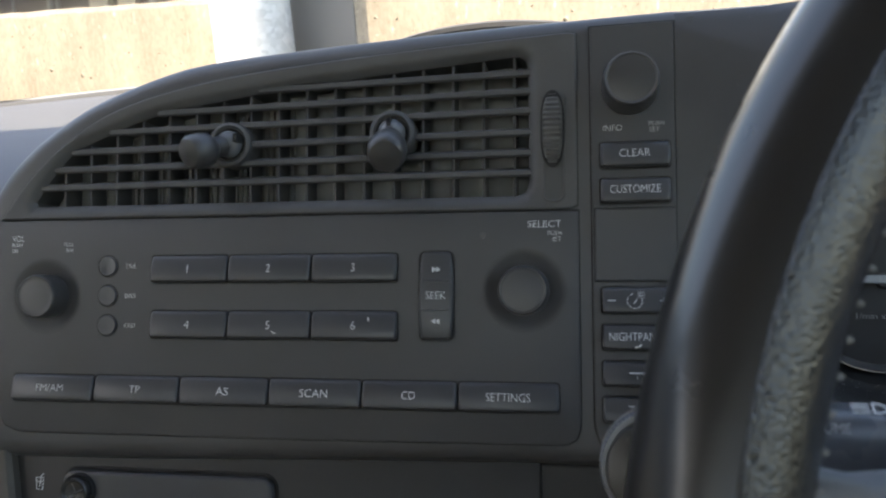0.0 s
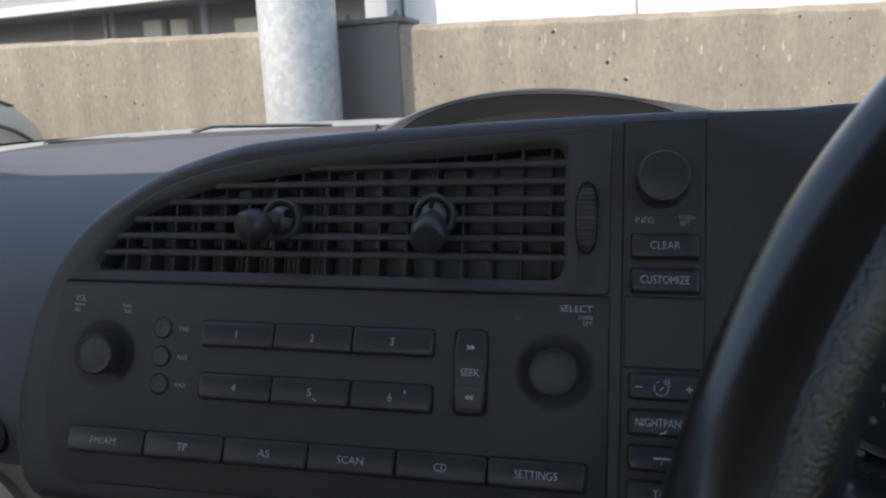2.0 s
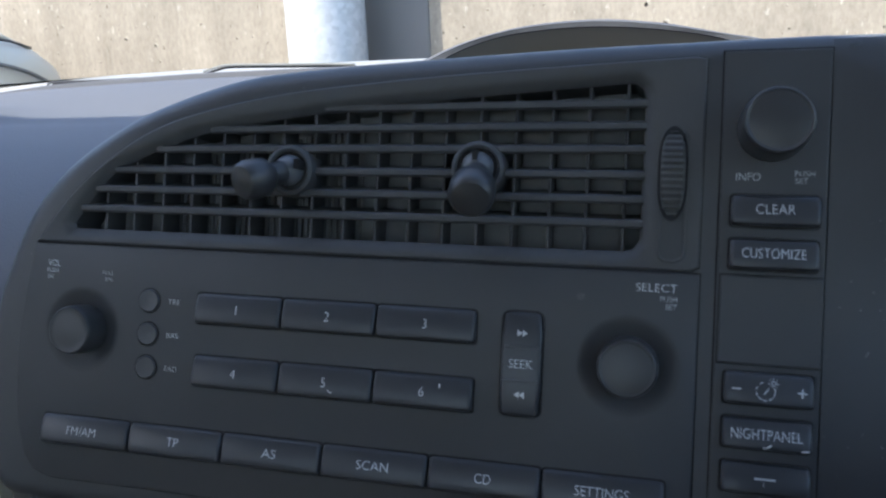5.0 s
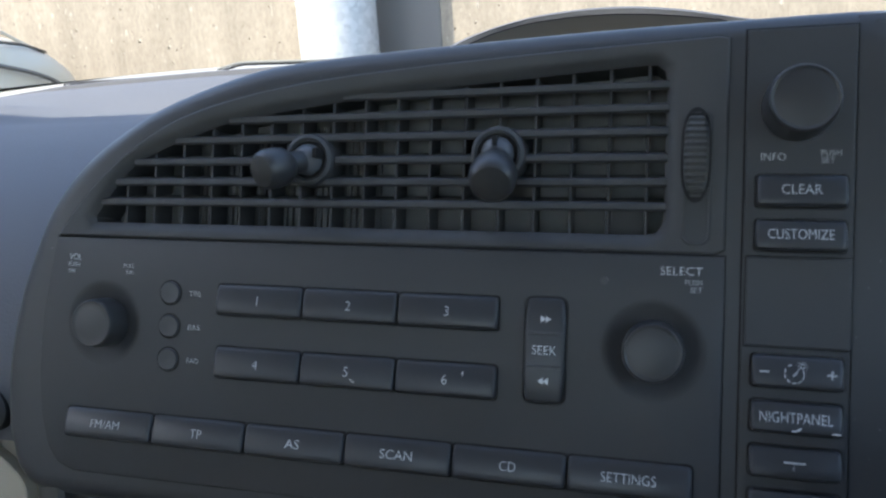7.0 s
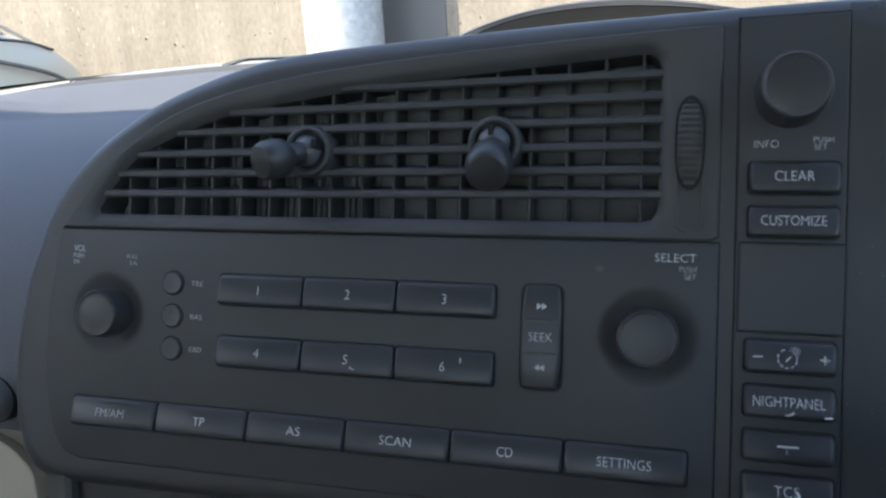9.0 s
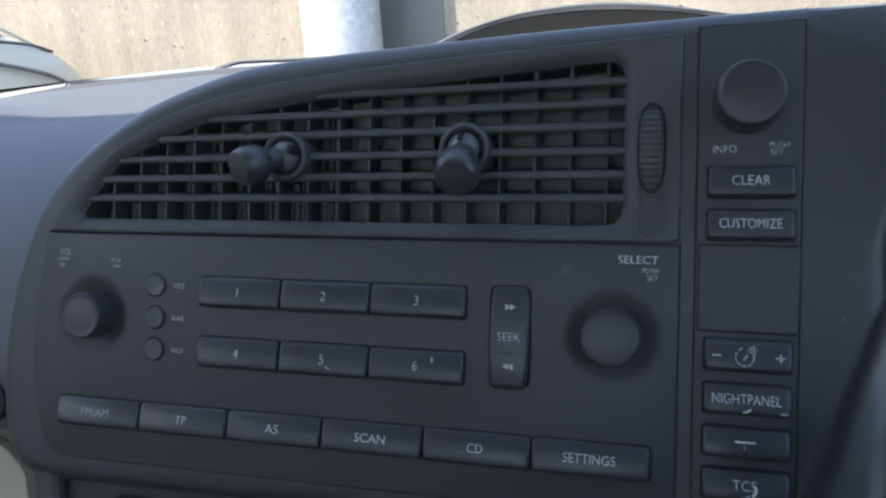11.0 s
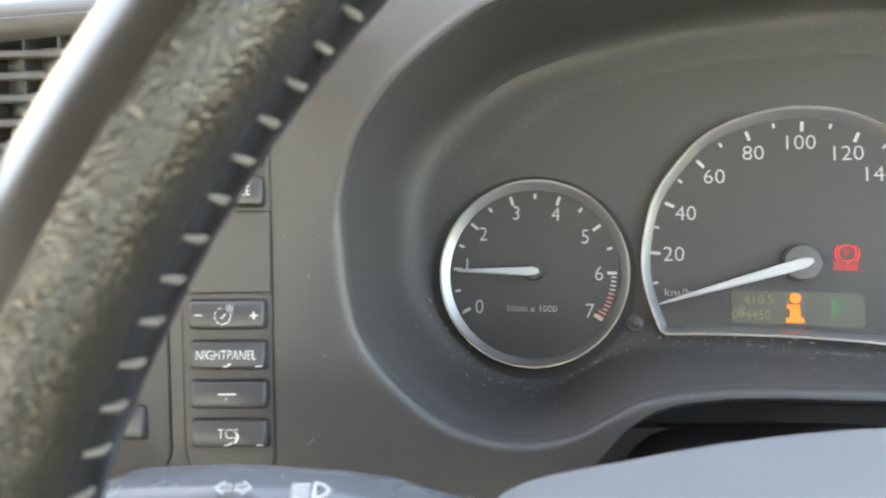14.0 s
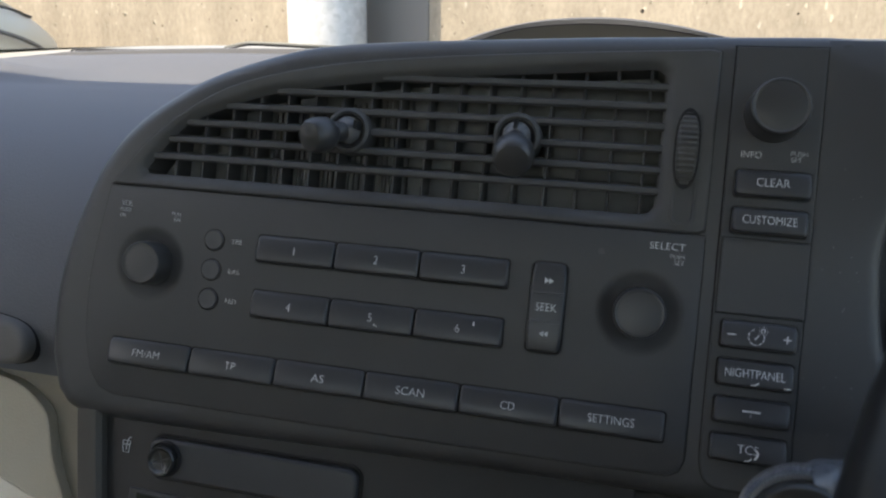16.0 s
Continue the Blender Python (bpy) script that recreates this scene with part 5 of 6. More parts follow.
def build_stalk():
    st = thing("control_stalk", (0.19, -0.085, -0.03), "dark plastic steering column stalk with a ribbed end ring", "control stalk")
    bm = B()
    rings = []
    for x, zt, zb, y0, y1 in ((0.1610, -0.0150, -0.0385, -0.0920, -0.0750), (0.1640, -0.0130, -0.0400, -0.0945, -0.0735), (0.1850, -0.0122, -0.0390, -0.0945, -0.0730), (0.2080, -0.0140, -0.0370, -0.0935, -0.0725),
                              (0.2170, -0.0165, -0.0360, -0.0910, -0.0700), (0.2300, -0.0220, -0.0370, -0.086, -0.066), (0.29, -0.030, -0.044, -0.075, -0.055)):
        zc, h, yc, w = (zt + zb) / 2, (zt - zb) / 2, (y0 + y1) / 2, (y1 - y0) / 2
        ring = []
        for k in range(28):
            a = 2 * math.pi * k / 28
            ca, sa = math.cos(a), math.sin(a)
            ring.append((x, yc + w * math.copysign(abs(ca) ** 0.45, ca), zc + h * math.copysign(abs(sa) ** 0.45, sa)))
        rings.append(ring)
    loft(bm, rings, True, True, True)
    body = part("stalk_body", bm, STALK, st)
    for word, x, w in (("OFF", 0.1817, 0.0040), ("ON", 0.1869, 0.0031), ("RESUME", 0.1938, 0.0090)):
        legend(word, (x, -0.0946, -0.0168), 0.0021, body, LEGEND, w)
    # headlamp and indicator marks on the upper side
    bm = B()
    tube(bm, [(0.2035 + 0.0026 * math.cos(radians(a)), -0.0925 + 0.0012 * math.sin(radians(a)), -0.0128 + 0.0009 * math.sin(radians(a))) for a in range(-90, 91, 15)] + [(0.2035, -0.0913, -0.0119)], 0.00024, 6, False)
    tube(bm, [(0.2035, -0.0937, -0.0137), (0.2035, -0.0913, -0.0119)], 0.00024, 6)
    for k in range(4):
        y = -0.0935 + 0.0007 * k
        tube(bm, [(0.1992, y, -0.0136 + 0.0005 * k), (0.2026, y, -0.0136 + 0.0005 * k)], 0.0002, 5)
    part("headlamp_mark", bm, LEGEND, body)
    for s in (-1, 1):
        bm = B()
        outline = ((0.0033, 0), (0.0018, -1), (0.0018, -0.45), (0.0005, -0.45), (0.0005, 0.45), (0.0018, 0.45), (0.0018, 1), (0.0033, 0))
        tube(bm, [(0.1881 + s * u, -0.0920 + 0.0011 * v, -0.01245 + 0.00085 * v) for u, v in outline], 0.0002, 5)
        part("indicator_mark", bm, LEGEND_DIM, body)
    # end: flat cap inside a ribbed ring, turned to the driver
    ax = Vector((-0.21, -0.97, 0.12)).normalized()
    at = Vector((0.1612, -0.0840, -0.0282))
    ring_mat = surface("ring_plastic", (0.11, 0.115, 0.125), rough=0.30, bump=0)
    bm = B()
    revolve(bm, [(0.0100, -0.010), (0.0128, -0.006), (0.0132, -0.0005), (0.0128, 0.0050)], tuple(at), tuple(ax), 48)
    part("end_body", bm, STALK, st)
    bm = B()
    revolve(bm, [(0.0128, 0.0002), (0.0137, 0.0008), (0.0132, 0.0052), (0.0126, 0.0060), (0.0113, 0.0058), (0.0109, 0.0050)], tuple(at), tuple(ax), 148, 1, 0.00055)
    part("ribbed_ring", bm, ring_mat, st, "grey ribbed ring of the stalk")
    bm = B()
    revolve(bm, [(0.0125, -0.0012), (0.0140, -0.0010), (0.0142, -0.0003), (0.0125, 0.0004)], tuple(at), tuple(ax), 72)
    part("flange", bm, ring_mat, st)
    bm = B()
    revolve(bm, [(0.0108, 0.0050), (0.0108, 0.0096), (0.0105, 0.0112), (0.0099, 0.0121), (0.0088, 0.0125), (0.0002, 0.0127)], tuple(at), tuple(ax), 48)
    cap = part("end_cap", bm, surface("end_cap_plastic", (0.022, 0.020, 0.017), rough=0.36, grain=2000, bump=0.05), st, "flat dark end cap with worn lettering")
    side = Vector((0, 0, 1)).cross(ax).normalized()
    mm = Matrix((side, ax.cross(side), ax)).transposed().to_4x4()
    for dz in (0.0055, -0.0060):
        p = at + ax * 0.01275 - side * 0.0015 + ax.cross(side) * dz
        legend("SET/", tuple(p), 0.0026, cap, surface("faded_legend", (0.085, 0.078, 0.065), rough=0.6, bump=0), 0.0085, mm)


build_stalk()


# ---------------------------------------------------------------- climate controls below the radio
def build_climate():
    cc = thing("climate_unit", (0.03, 0.01, -0.14), "black climate control unit with green digits and a cup holder flap", "climate control")
    bm = B()
    slab(bm, [(-0.0760, -0.30), (0.1270, -0.30), (0.1285, -0.0465), (-0.0785, -0.0500)], 0.0060, 0.03, bev=0.001)
    part("fascia", bm, FASCIA, cc)
    # cup holder flap with its push button
    o = rrect(-0.0520, 0.0322, -0.0712, -0.0558, 0.0046, 5)
    bm = B()
    slab(bm, inset(o, -0.0012), 0.0057, 0.01, bev=0.0001, seg=1)
    part("gap", bm, DARK, cc)
    bm = B()
    slab(bm, o, 0.0026, 0.01, bev=0.0014, seg=3)
    flap = part("cup_holder_flap", bm, BUTTON, cc, "long black cup holder flap")
    bm = B()
    revolve(bm, [(0.0068, 0), (0.0068, 0.0022), (0.0064, 0.0028), (0.0056, 0.0024)], (-0.0445, 0.0040, -0.0632), (0, -1, 0), 36)
    part("button_ring", bm, DARK, flap)
    bm = B()
    revolve(bm, [(0.0056, 0), (0.0056, 0.0040), (0.0052, 0.0046), (0.0046, 0.0045), (0.0038, 0.0036), (0.0020, 0.0031), (0.0002, 0.0030)], (-0.0445, 0.0030, -0.0632), (0, -1, 0), 36)
    push = part("push_button", bm, surface("glossy_black_button", (0.030, 0.030, 0.030), rough=0.22, var=0.1, bump=0), flap, "round dished glossy push button of the cup holder")
    for w in (20, 110):
        c, e = 0.0036 * math.cos(radians(w)), 0.0036 * math.sin(radians(w))
        bm = B()
        tube(bm, [(-0.0445 - c, -0.0004, -0.0632 - e), (-0.0445, 0.0, -0.0632), (-0.0445 + c, -0.0004, -0.0632 + e)], 0.0003, 6)
        part("rib", bm, KNOB, push)
    bm = B()
    tube(bm, [(-0.0653, 0.0057, -0.0597), (-0.0649, 0.0057, -0.0642), (-0.0625, 0.0057, -0.0642), (-0.0621, 0.0057, -0.0597), (-0.0653, 0.0057, -0.0597)], 0.0002, 5)
    tube(bm, [(-0.0651, 0.0057, -0.0612), (-0.0623, 0.0057, -0.0612)], 0.0002, 5)
    tube(bm, [(-0.0637, 0.0057, -0.0632), (-0.0631, 0.0057, -0.0590), (-0.0619, 0.0057, -0.0582)], 0.0002, 5)
    part("drink_mark", bm, LEGEND, cc)
    # display strip
    bm = B()
    slab(bm, [(-0.0600, -0.0935), (0.1195, -0.0915), (0.1195, -0.0785), (-0.0600, -0.0770)], 0.0050, 0.008, bev=0.0004, seg=1)
    part("display_rim", bm, BLACK, cc)
    bm = B()
    slab(bm, [(-0.0565, -0.0920), (0.1175, -0.0902), (0.1175, -0.0795), (-0.0565, -0.0785)], 0.0046, 0.008, bev=0.0002, seg=1)
    d = part("display", bm, LCD, cc, "dark display strip with green segments")
    for x in (-0.0458, 0.0996):
        for k, dx in ((1, -0.0034), (9, 0.0014)):
            segs = {1: "BC", 9: "ABCDFG"}[k]
            w, h = 0.0027, 0.0030
            bm = B()
            x0, z0 = x + dx - w / 2, -0.0838
            lines = {"A": (0, 1, 1, 1), "B": (1, 1, 1, 0), "C": (1, 0, 1, -1), "D": (0, -1, 1, -1), "F": (0, 1, 0, 0), "G": (0, 0, 1, 0)}
            for s in segs:
                a, b2, c2, e = lines[s]
                p = Vector((x0 + a * w + b2 * 0.0005, 0.0045, z0 + b2 * h))
                q = Vector((x0 + c2 * w + e * 0.0005, 0.0045, z0 + e * h))
                tube(bm, [tuple(p.lerp(q, 0.08)), tuple(p.lerp(q, 0.92))], 0.00027, 6)
            part("segment_digit", bm, GREEN, d)
        legend("°C", (x + 0.0062, 0.0045, -0.0860), 0.0021, d, GREEN, 0.0040, name="unit_mark")
    bm = B()
    for k in range(4):
        a = radians(90 * k + 20)
        cx, cz = 0.0122 + 0.0013 * math.cos(a), -0.0818 + 0.0013 * math.sin(a)
        tube(bm, [(cx + 0.0009 * math.cos(a + radians(v)), 0.0045, cz + 0.0009 * math.sin(a + radians(v))) for v in range(0, 360, 45)], 0.00015, 5, True)
    part("fan_mark", bm, GREEN, d)
    for k in range(8):
        x = 0.0113 + k * 0.0042
        h = 0.0010 + 0.0004 * k
        bar(x - (0.0012 if k < 2 else 0.0002), x + (0.0012 if k < 2 else 0.0002), -0.0882, -0.0882 + h * 1.4, 0.0045, d, GREEN, "fan_bar")
    bar(0.0684, 0.0775, -0.0895, -0.0805, 0.0045, d, RUST, "heater_mark")
    # keys under the display
    for x0, x1 in ((-0.0585, -0.0410), (-0.0375, -0.0060), (-0.0006, 0.0270), (0.0310, 0.0590), (0.0630, 0.0910), (0.0950, 0.1150)):
        bm = B()
        slab(bm, rrect(x0 - 0.0006, x1 + 0.0006, -0.1176, -0.0964, 0.0012), 0.0057, 0.008, bev=0.0001, seg=1)
        part("gap", bm, DARK, cc)
        bm = B()
        slab(bm, rrect(x0, x1, -0.1170, -0.0970, 0.0018), 0.0030, 0.008, bev=0.0012, seg=3)
        k = part("climate_key", bm, BUTTON, cc)
        if -0.04 < x0 < 0.0:
            bm = B()
            tube(bm, [(-0.0245, 0.0029, -0.1030), (-0.0235, 0.0029, -0.1000), (-0.0225, 0.0029, -0.1030)], 0.0002, 5)
            tube(bm, [(-0.0200, 0.0029, -0.0995), (-0.0185, 0.0029, -0.1030), (-0.0205, 0.0029, -0.1050)], 0.0003, 5)
            part("airflow_mark", bm, LEGEND_DIM, k)
    # knee panel under the column
    kn = thing("knee_panel", (0.35, 0.03, -0.25), "knee panel under the steering column, darkened as if in shade", "knee panel", kind="structure")
    bm = B()
    slab(bm, [(0.1240, -0.32), (0.62, -0.32), (0.62, -0.0735), (0.1760, -0.0735), (0.1760, -0.0478), (0.1240, -0.0478)], 0.0085, 0.05, bev=0.0015, seg=3)
    part("cover", bm, FASCIA, kn)


build_climate()


# ---------------------------------------------------------------- outside: wipers, bonnet, wall, pole
def build_wipers():
    # second arm painted grey for the light it reflects, the first left black
    for arm_mat, pts in zip((RUBBER, surface("reflecting_arm_grey", (0.16, 0.165, 0.15), rough=0.45, bump=0.05)), ([(-0.4185, 0.385, 0.1872), (-0.4111, 0.385, 0.1896), (-0.3649, 0.385, 0.1905), (-0.3226, 0.385, 0.1922)], [(-0.2605, 0.390, 0.1986), (-0.2412, 0.390, 0.2035), (-0.2246, 0.390, 0.2041), (-0.1867, 0.390, 0.2038), (-0.1448, 0.390, 0.2036), (-0.118, 0.389, 0.2026)])):
        w = thing("windscreen_wiper", pts[0], "black windscreen wiper resting at the foot of the glass", "wiper", "windscreen wipers")
        line = smooth_line(pts, 6)
        bm = B()
        tube(bm, line, 0.0013, 8, flat=0.7)
        part("arm", bm, arm_mat, w)
        bm = B()
        tube(bm, [(x, y + 0.004, z - 0.0008) for x, y, z in line], 0.0010, 6)
        part("blade", bm, RUBBER, w)


build_wipers()


def build_own_car():
    car = thing("car_body", (-0.15, -0.4, 0.25), "car body around the dashboard, with open window openings; unseen cabin parts shape the light", "car body", kind="structure", m=Matrix())
    # bonnet beyond the windscreen
    bm = B()
    rings = []
    for i in range(15):
        y = 0.475 + i * 0.062
        z = 1.0225 - 0.30 * (max(0, i - 1) / 13.0) ** 1.8
        rings.append([(-0.15 + 0.80 * u, y - 0.10 * u * u, z - 0.035 * u * u - (0.25 * max(0, abs(u) - 0.9))) for u in [k / 12 - 1 for k in range(25)]])
    loft(bm, rings, False)
    bmesh.ops.solidify(bm, geom=list(bm.faces), thickness=0.004)
    part("bonnet", bm, SILVER, car, "silver bonnet")
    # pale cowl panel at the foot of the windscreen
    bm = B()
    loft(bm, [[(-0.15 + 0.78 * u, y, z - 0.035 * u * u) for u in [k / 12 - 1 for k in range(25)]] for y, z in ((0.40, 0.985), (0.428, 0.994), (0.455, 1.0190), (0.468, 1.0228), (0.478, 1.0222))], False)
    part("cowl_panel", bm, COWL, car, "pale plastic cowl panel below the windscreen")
    # bulkhead
    bm = B()
    rings = [[(x, y, z) for x in (-0.93, -0.5, -0.15, 0.3, 0.65)] for y, z in ((0.445, 0.990), (0.42, 0.992), (0.40, 0.985), (0.36, 0.96), (0.36, 0.70), (0.36, 0.30))]
    loft(bm, rings, False)
    part("bulkhead", bm, BLACK, car)
    # unseen roof with its lining; front edge set to keep sun off the fascia
    bm = B()
    box(bm, -0.86, 0.56, -1.75, -0.10, 1.415, 1.455, 0.01)
    part("roof", bm, LINING, car, "unseen headlining, kept pale to bounce light")
    # unseen doors and pillars, set so window light reaches the wheel
    for s, x in ((-1, -0.93), (1, 0.63)):
        bm = B()
        tube(bm, [(x, 0.42, 0.99), (x + s * -0.02, 0.16, 1.20), (x + s * -0.06, -0.12, 1.42)], 0.035, 10)
        part("front_pillar", bm, LINING, car)
        bm = B()
        box(bm, x - 0.04, x + 0.04, -1.75, 0.45, 0.25, 0.93, 0.015)
        part("door_panel", bm, BEIGE, car, "pale beige door lining")
        bm = B()
        box(bm, x - 0.03, x + 0.03, -1.75, -1.25, 0.925, 1.43, 0.01)
        part("rear_quarter", bm, LINING, car)
        bm = B()
        tube(bm, [(x, -0.95, 0.92), (x + s * -0.05, -0.98, 1.42)], 0.04, 10)
        part("door_pillar", bm, LINING, car)
        bm = B()
        tube(bm, [(x + s * -0.06, -0.12, 1.425), (x + s * -0.06, -1.75, 1.425)], 0.03, 10)
        part("roof_rail", bm, LINING, car)
    bm = B()
    box(bm, -0.95, 0.65, -1.80, -1.75, 0.25, 1.02, 0.01)
    part("rear_bulkhead", bm, LINING, car)
    bm = B()
    box(bm, -0.95, 0.65, -1.8, 0.40, 0.22, 0.25)
    part("cabin_floor", bm, CARPET, car, "brown cabin carpet")
    # unseen seats in bright beige, there to bounce sun into the cabin
    for x0 in (-0.62, 0.08):
        seat = thing("front_seat", (x0 + 0.25, -0.75, 0.25), "unseen pale beige upholstered front seat on a rail, bounces light", "seat", "front seats", m=Matrix())
        bm = B()
        box(bm, x0, x0 + 0.50, -1.05, -0.50, 0.30, 0.55, 0.05)
        part("cushion", bm, BEIGE, seat)
        bm = B()
        box(bm, x0 + 0.02, x0 + 0.48, -1.22, -1.05, 0.50, 1.15, 0.05)
        part("backrest", bm, BEIGE, seat)
        bm = B()
        box(bm, x0 + 0.03, x0 + 0.10, -1.0, -0.55, 0.25, 0.31, 0.01)
        part("seat_rail", bm, BLACK, seat)


build_own_car()

WALL_A = math.atan(-0.105)
WALL = Matrix.Translation((0.28, 1.855, 0)) @ Matrix.Rotation(WALL_A, 4, "Z")


def wall_top(x):
    return 1.219 - 0.034 * (x - 0.3)


def build_outside():
    bm = B()
    bmesh.ops.create_grid(bm, x_segments=60, y_segments=60, size=400)
    solid("ground", bm, ASPHALT, "dark grey asphalt ground of the car park", "ground", kind="structure")
    # wall with an uneven chipped coping
    rnd = random.Random(3)
    n = 420
    bm = B()
    rings = []
    for i in range(n + 1):
        x = -7 + 14 * i / n
        t = wall_top(x) + rnd.uniform(-0.0012, 0.0012)
        c = 0.016 + rnd.uniform(-0.003, 0.003)
        rings.append([(x, 0.0, 0.0), (x, 0.0, t * 0.5), (x, 0.0, t - c), (x, c * 0.8, t), (x, 0.22, t + 0.01), (x, 0.22, 0.0)])
    loft(bm, rings, True, True, True)
    wall = solid("wall_parapet", bm, CONCRETE, "weathered tan concrete parapet wall with streaks and small pits", "wall", kind="structure", m=WALL)
    # bug holes as flat patches coloured like their shade, and chipped patches
    BASE[wall.name] = Vector((0, 0, 0))
    hole_mat = surface("pit_shade_concrete", (0.028, 0.023, 0.018), rough=1.0, var=0.4, scale=200, bump=0.3)
    chip_mat = surface("pale_chipped_concrete", (0.42, 0.375, 0.30), rough=1.0, var=0.2, scale=90, grain=200, bump=0.5)
    for k in range(340):
        x = rnd.uniform(-2.3, 1.9)
        z = rnd.uniform(0.88, wall_top(x) - 0.025)
        s = rnd.choice((0.0010, 0.0012, 0.0015, 0.0018, 0.0022, 0.0026, 0.0030, 0.0050 if k % 3 == 0 else 0.002))
        bm = B()
        pts = [(x + s * rnd.uniform(0.5, 1.3) * math.cos(a), z + s * rnd.uniform(0.5, 1.5) * math.sin(a)) for a in [radians(v) for v in range(0, 360, 45)]]
        slab(bm, pts, -0.0004, 0.002, bev=0.0002, seg=1)
        part("pit", bm, hole_mat, wall)
        if k % 3 == 0:
            # pale copy of the outline, up and to the right of the pit
            bm = B()
            slab(bm, [(px * 0.9 + x * 0.1 + s * 0.8, pz + s * 0.9) for px, pz in pts], -0.0002, 0.002, bev=0.0001, seg=1)
            part("chip", bm, chip_mat, wall)
    for k in range(170):
        x = rnd.uniform(-2.3, 1.9)
        z = wall_top(x) - 0.02 - abs(rnd.gauss(0, 0.14))
        s = rnd.choice((0.0009, 0.0012, 0.0015, 0.0022, 0.0040))
        h = s * rnd.uniform(1.5, 4.5)
        bm = B()
        pts = [(x + s * rnd.uniform(0.4, 1.1) * math.cos(a), z + h * rnd.uniform(0.5, 1.1) * math.sin(a)) for a in [radians(v) for v in range(0, 360, 36)]]
        slab(bm, pts, -0.0003, 0.002, bev=0.0001, seg=1)
        part("chip", bm, chip_mat, wall)
    drip_mat = surface("pale_lime_streak", (0.37, 0.33, 0.275), rough=1.0, var=0.25, scale=120, grain=200, bump=0.3)
    for k in range(150):
        x = rnd.uniform(-2.3, 1.9)
        z = wall_top(x) - 0.03 - abs(rnd.gauss(0, 0.10))
        s, h = rnd.choice((0.0008, 0.0012, 0.0022, 0.0040)), rnd.choice((0.003, 0.006, 0.011, 0.022))
        bm = B()
        pts = [(x + s * rnd.uniform(0.2, 1.3) * math.cos(a) + 0.4 * s * math.sin(3 * a), z + h * rnd.uniform(0.6, 1.1) * math.sin(a)) for a in [radians(v) for v in range(0, 360, 30)]]
        slab(bm, pts, -0.0002, 0.002, bev=0.0001, seg=1)
        part("streak", bm, drip_mat, wall)
    # galvanised pole before the wall
    pole = thing("steel_pole", (-1.0, -0.15, 0), "thick galvanised steel pole standing against the wall", "pole", m=WALL)
    bm = B()
    revolve(bm, [(0.104, 0.0), (0.104, 5.5), (0.09, 5.5)], (-0.971, -0.145, 0.0), (0, 0, 1), 64)
    part("shaft", bm, STEEL, pole)
    bm = B()
    revolve(bm, [(0.19, 0.0), (0.19, 0.02), (0.105, 0.022)], (-0.971, -0.145, 0.0), (0, 0, 1), 48)
    part("base_plate", bm, STEEL, pole)
    # dark post beside it
    post = thing("dark_post", (-0.82, -0.02, 0), "dark grey square steel post with a bolted cap", "post", m=WALL)
    bm = B()
    box(bm, -0.945, -0.737, -0.005, 0.10, 0.0, 1.262, 0.004)
    part("shaft", bm, POST, post)
    bm = B()
    box(bm, -0.950, -0.730, -0.012, 0.15, 1.262, 1.278, 0.003)
    part("cap_plate", bm, POST, post)
    for x in (-0.89, -0.745):
        bm = B()
        revolve(bm, [(0.010, 0.0), (0.010, 0.007), (0.005, 0.008), (0.005, 0.016), (0.003, 0.017)], (x, 0.004, 1.278), (0, 0, 1), 6)
        part("bolt", bm, POST, post)


build_outside()


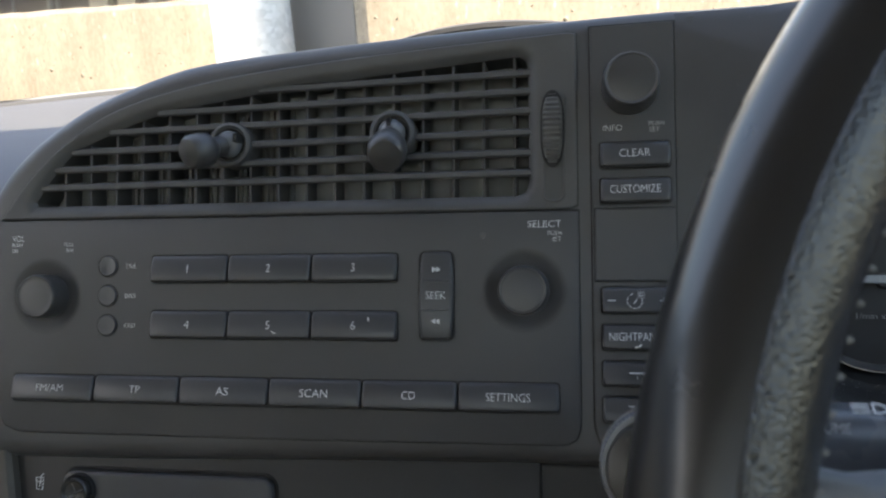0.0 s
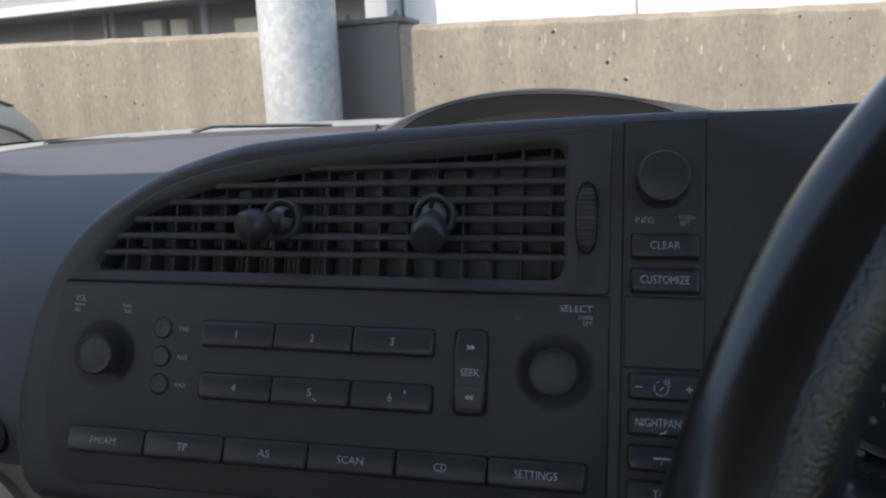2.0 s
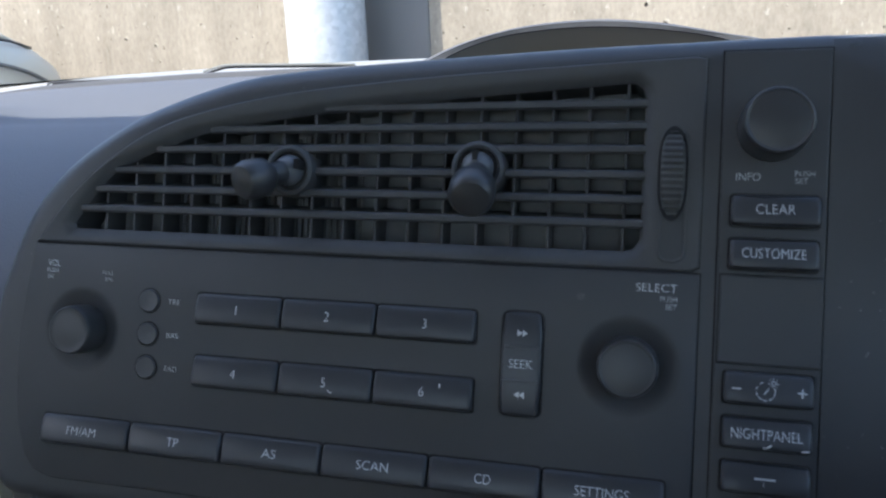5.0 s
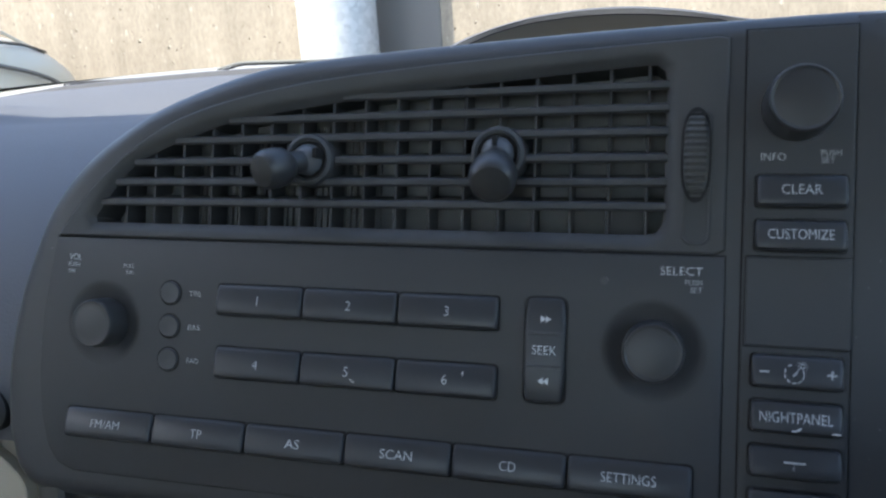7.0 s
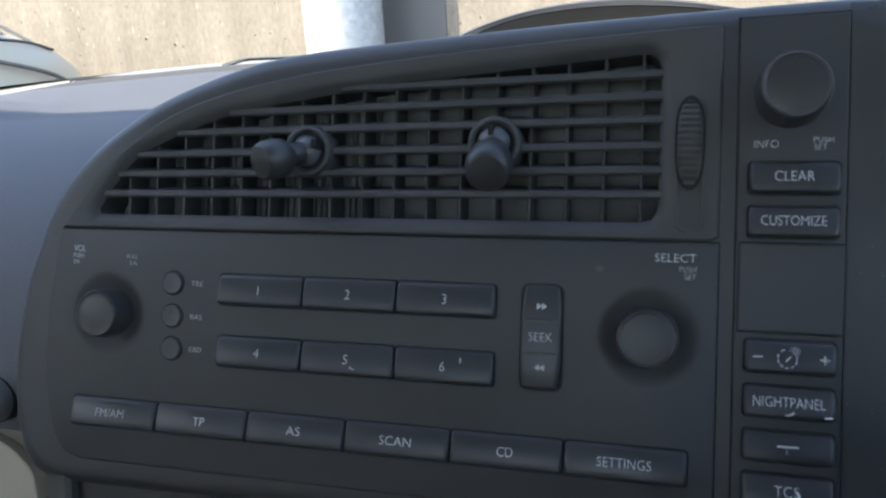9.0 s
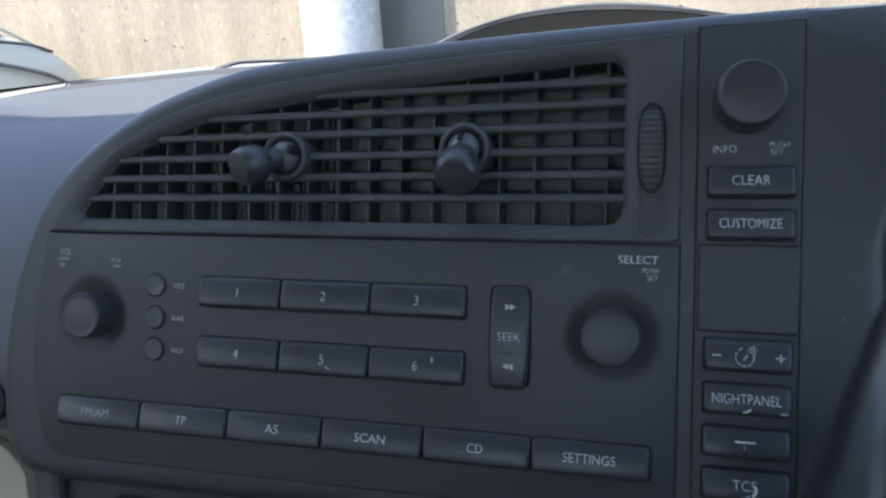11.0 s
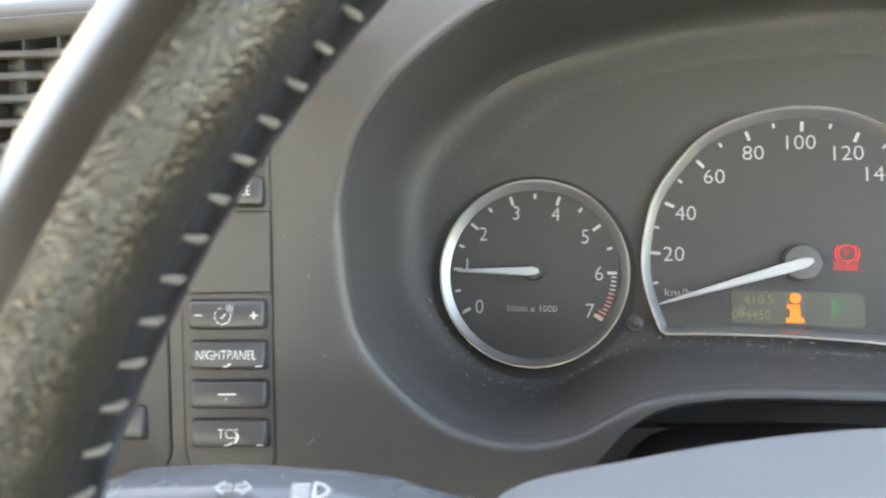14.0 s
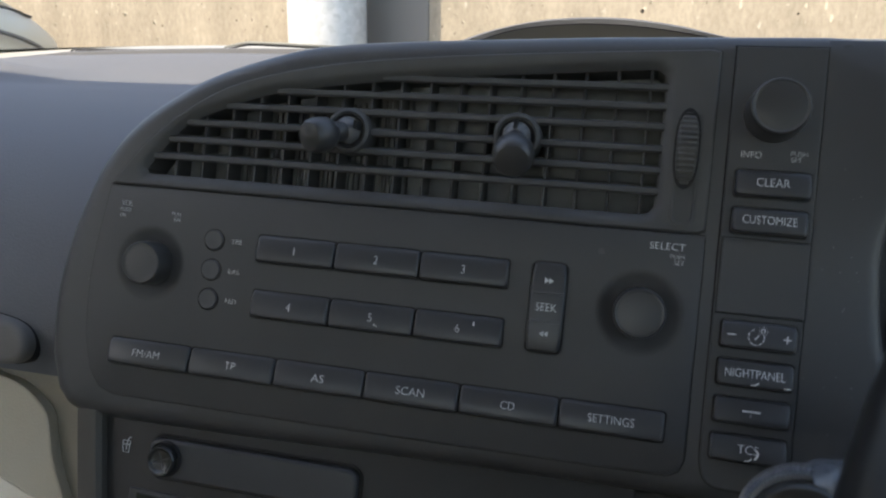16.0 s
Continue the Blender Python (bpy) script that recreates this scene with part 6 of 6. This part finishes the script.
def build_neighbour():
    m = Matrix.Translation((-2.20, 1.785, 0)) @ Matrix.Rotation(radians(-2), 4, "Z")
    car = thing("parked_car", (0, -2.0, 0), "cream parked car standing nose to the wall", "car", m=m)
    # cross sections along the car from the nose backwards: y, half width, sill, shoulder, top
    secs = [(0.0, 0.66, 0.40, 0.80, 0.88), (-0.04, 0.76, 0.30, 0.88, 0.965), (-0.15, 0.84, 0.26, 0.945, 1.035), (-0.35, 0.88, 0.24, 0.995, 1.075), (-0.65, 0.89, 0.22, 1.02, 1.085), (-0.95, 0.90, 0.22, 1.03, 1.09),
            (-2.0, 0.91, 0.22, 1.05, 1.10), (-3.2, 0.90, 0.22, 1.05, 1.10), (-3.9, 0.86, 0.26, 1.03, 1.08), (-4.25, 0.72, 0.36, 0.96, 1.02)]
    rings = []
    for y, w, s, h, t in smooth_line([(a, b, c, d * 1.068, e * 1.068) for a, b, c, d, e in secs], 5):
        half = [(w, s), (w * 1.01, s + (h - s) * 0.35), (w * 1.008, s + (h - s) * 0.75), (w * 0.995, h - 0.02), (w * 0.965, h + (t - h) * 0.35), (w * 0.90, t - 0.022), (w * 0.80, t - 0.008), (w * 0.6, t), (w * 0.3, t + 0.010)]
        rings.append([(-x, y, z) for x, z in half] + [(0, y, t + 0.014)] + [(x, y, z) for x, z in half[::-1]])
    bm = B()
    loft(bm, rings, True, True, True)
    part("body", bm, PAINT, car, "cream painted body")
    bm = B()
    cab = [(-0.20, 0.80, 0.96, 0.985), (-0.54, 0.770, 1.03, 1.165), (-1.05, 0.70, 1.06, 1.40), (-1.95, 0.67, 1.06, 1.47), (-2.9, 0.68, 1.06, 1.44), (-3.7, 0.78, 1.05, 1.09)]
    rings = [[(-0.83, y, b), (-w, y, t), (-w * 0.6, y + 0.07, t + 0.01), (0, y + 0.10, t + 0.02), (w * 0.6, y + 0.07, t + 0.01), (w, y, t), (0.83, y, b)] for y, w, b, t in [(a, c, d + 0.070, e + 0.070) for a, c, d, e in cab]]
    loft(bm, rings, False)
    part("cabin_glass", bm, CARGLASS, car, "dark tinted glasshouse")
    for s in (-1, 1):
        bm = B()
        tube(bm, smooth_line([(s * 0.805, -0.215, 1.080), (s * 0.775, -0.54, 1.238), (s * 0.705, -1.05, 1.475), (s * 0.675, -1.95, 1.545), (s * 0.685, -2.9, 1.515), (s * 0.78, -3.7, 1.16)], 4), 0.0045, 8)
        part("pillar", bm, PAINT, car)
        bm = B()
        tube(bm, smooth_line([(s * 0.805, -0.205, 1.085), (s * 0.846, -0.36, 1.106), (s * 0.860, -0.70, 1.122), (s * 0.868, -1.6, 1.14)], 5), 0.004, 6)
        part("window_seal", bm, RUBBER, car)
        bm = B()
        tube(bm, smooth_line([(s * 0.842, -0.135, 0.930), (s * 0.872, -0.22, 0.985), (s * 0.889, -0.33, 1.030), (s * 0.894, -0.55, 1.075)], 5), 0.0055, 6)
        part("shut_line", bm, POST, car)
    bm = B()
    rings = [[(-0.66, y, z), (0, y + 0.04, z + 0.03), (0.66, y, z)] for y, z in ((-1.05, 1.475), (-1.95, 1.547), (-2.9, 1.517))]
    loft(bm, rings, False)
    part("roof", bm, PAINT, car)
    for s in (-1, 1):
        bm = B()
        rings = []
        for y, x0, x1, z0, z1 in ((0.0, 0.50, 0.66, 0.72, 0.83), (-0.03, 0.56, 0.745, 0.72, 0.85), (-0.09, 0.64, 0.80, 0.74, 0.86), (-0.15, 0.74, 0.84, 0.77, 0.86)):
            rings.append([(s * x0, y - 0.004, z1 + 0.002), (s * (x1 + 0.002), y, z1 - 0.02), (s * (x1 + 0.004), y, z0), (s * x0, y + 0.02, z0)])
        loft(bm, rings, True, True, True)
        part("headlamp", bm, LENS, car, "clear headlamp")
        for y in (-0.85, -3.45):
            bm = B()
            revolve(bm, [(0.20, 0.0), (0.29, 0.0), (0.31, 0.03), (0.31, 0.17), (0.29, 0.20), (0.20, 0.20)], (s * 0.72, y, 0.31), (s, 0, 0), 40)
            wheel = part("wheel", bm, TYRE, car, "black tyre")
            bm = B()
            revolve(bm, [(0.205, 0.15), (0.205, 0.190), (0.19, 0.195), (0.06, 0.175), (0.001, 0.18)], (s * 0.72, y, 0.31), (s, 0, 0), 32)
            part("rim", bm, SATIN, wheel)
    bm = B()
    slab(bm, rrect(-0.42, 0.42, 0.62, 0.80, 0.03), 0, 0.04, bev=0.01, m=Matrix.Translation((0, 0.03, 0)) @ Matrix.Rotation(math.pi, 4, "Z"))
    part("grille", bm, RUBBER, car)


build_neighbour()


def build_background():
    # building beyond the wall: pale spandrel beam over a shaded bay
    bld = thing("car_park_building", (-6, 9, 0), "grey building with a pale beam over a shaded bay", "building", m=Matrix.Rotation(WALL_A, 4, "Z"))
    for name, a, mat in (("back_wall", (-16, -2.96, 8.6, 8.9, 0, 4.2), GREYWALL), ("upper_storey", (-16, -2.96, 7.45, 8.6, 2.385, 4.2), GREYWALL), ("spandrel_beam", (-16, -2.96, 7.38, 7.45, 2.29, 2.385), WHITEWALL), ("side_wall", (-3.2, -2.96, 7.5, 8.6, 0, 2.385), GREYWALL)):
        bm = B()
        box(bm, *a, 0.006)
        part(name, bm, mat, bld)
    pipe = surface("pale_blue_grey_pipe", (0.42, 0.46, 0.50), rough=0.5, var=0.08, scale=4, bump=0)
    for x, r in ((-7.15, 0.035), (-7.04, 0.03), (-5.68, 0.05), (-7.70, 0.02), (-10.2, 0.05)):
        bm = B()
        revolve(bm, [(r, 0.0), (r, 2.385), (r * 0.5, 2.385)], (x, 8.35, 0.0), (0, 0, 1), 20)
        part("pipe", bm, pipe, bld)
    for x0, x1, z1 in ((-6.69, -6.42, 2.250), (-6.28, -6.03, 2.230), (-5.36, -4.9, 2.17)):
        bm = B()
        box(bm, x0, x1, 8.48, 8.60, 1.2, z1, 0.006)
        part("white_panel", bm, WHITEWALL, bld)
    wb = thing("white_building", (5, 9, 0), "plain white panelled building", "building", m=Matrix.Rotation(WALL_A, 4, "Z"))
    for k in range(6):
        bm = B()
        box(bm, -2.93 + k * 2.4, -0.55 + k * 2.4, 7.9, 12, 0, 3.4, 0.012)
        part("wall_panel", bm, WHITEWALL, wb)
    bm = B()
    box(bm, -2.91, 11.4, 7.93, 11.9, 0, 3.42)
    part("backing", bm, GREYWALL, wb)


build_background()
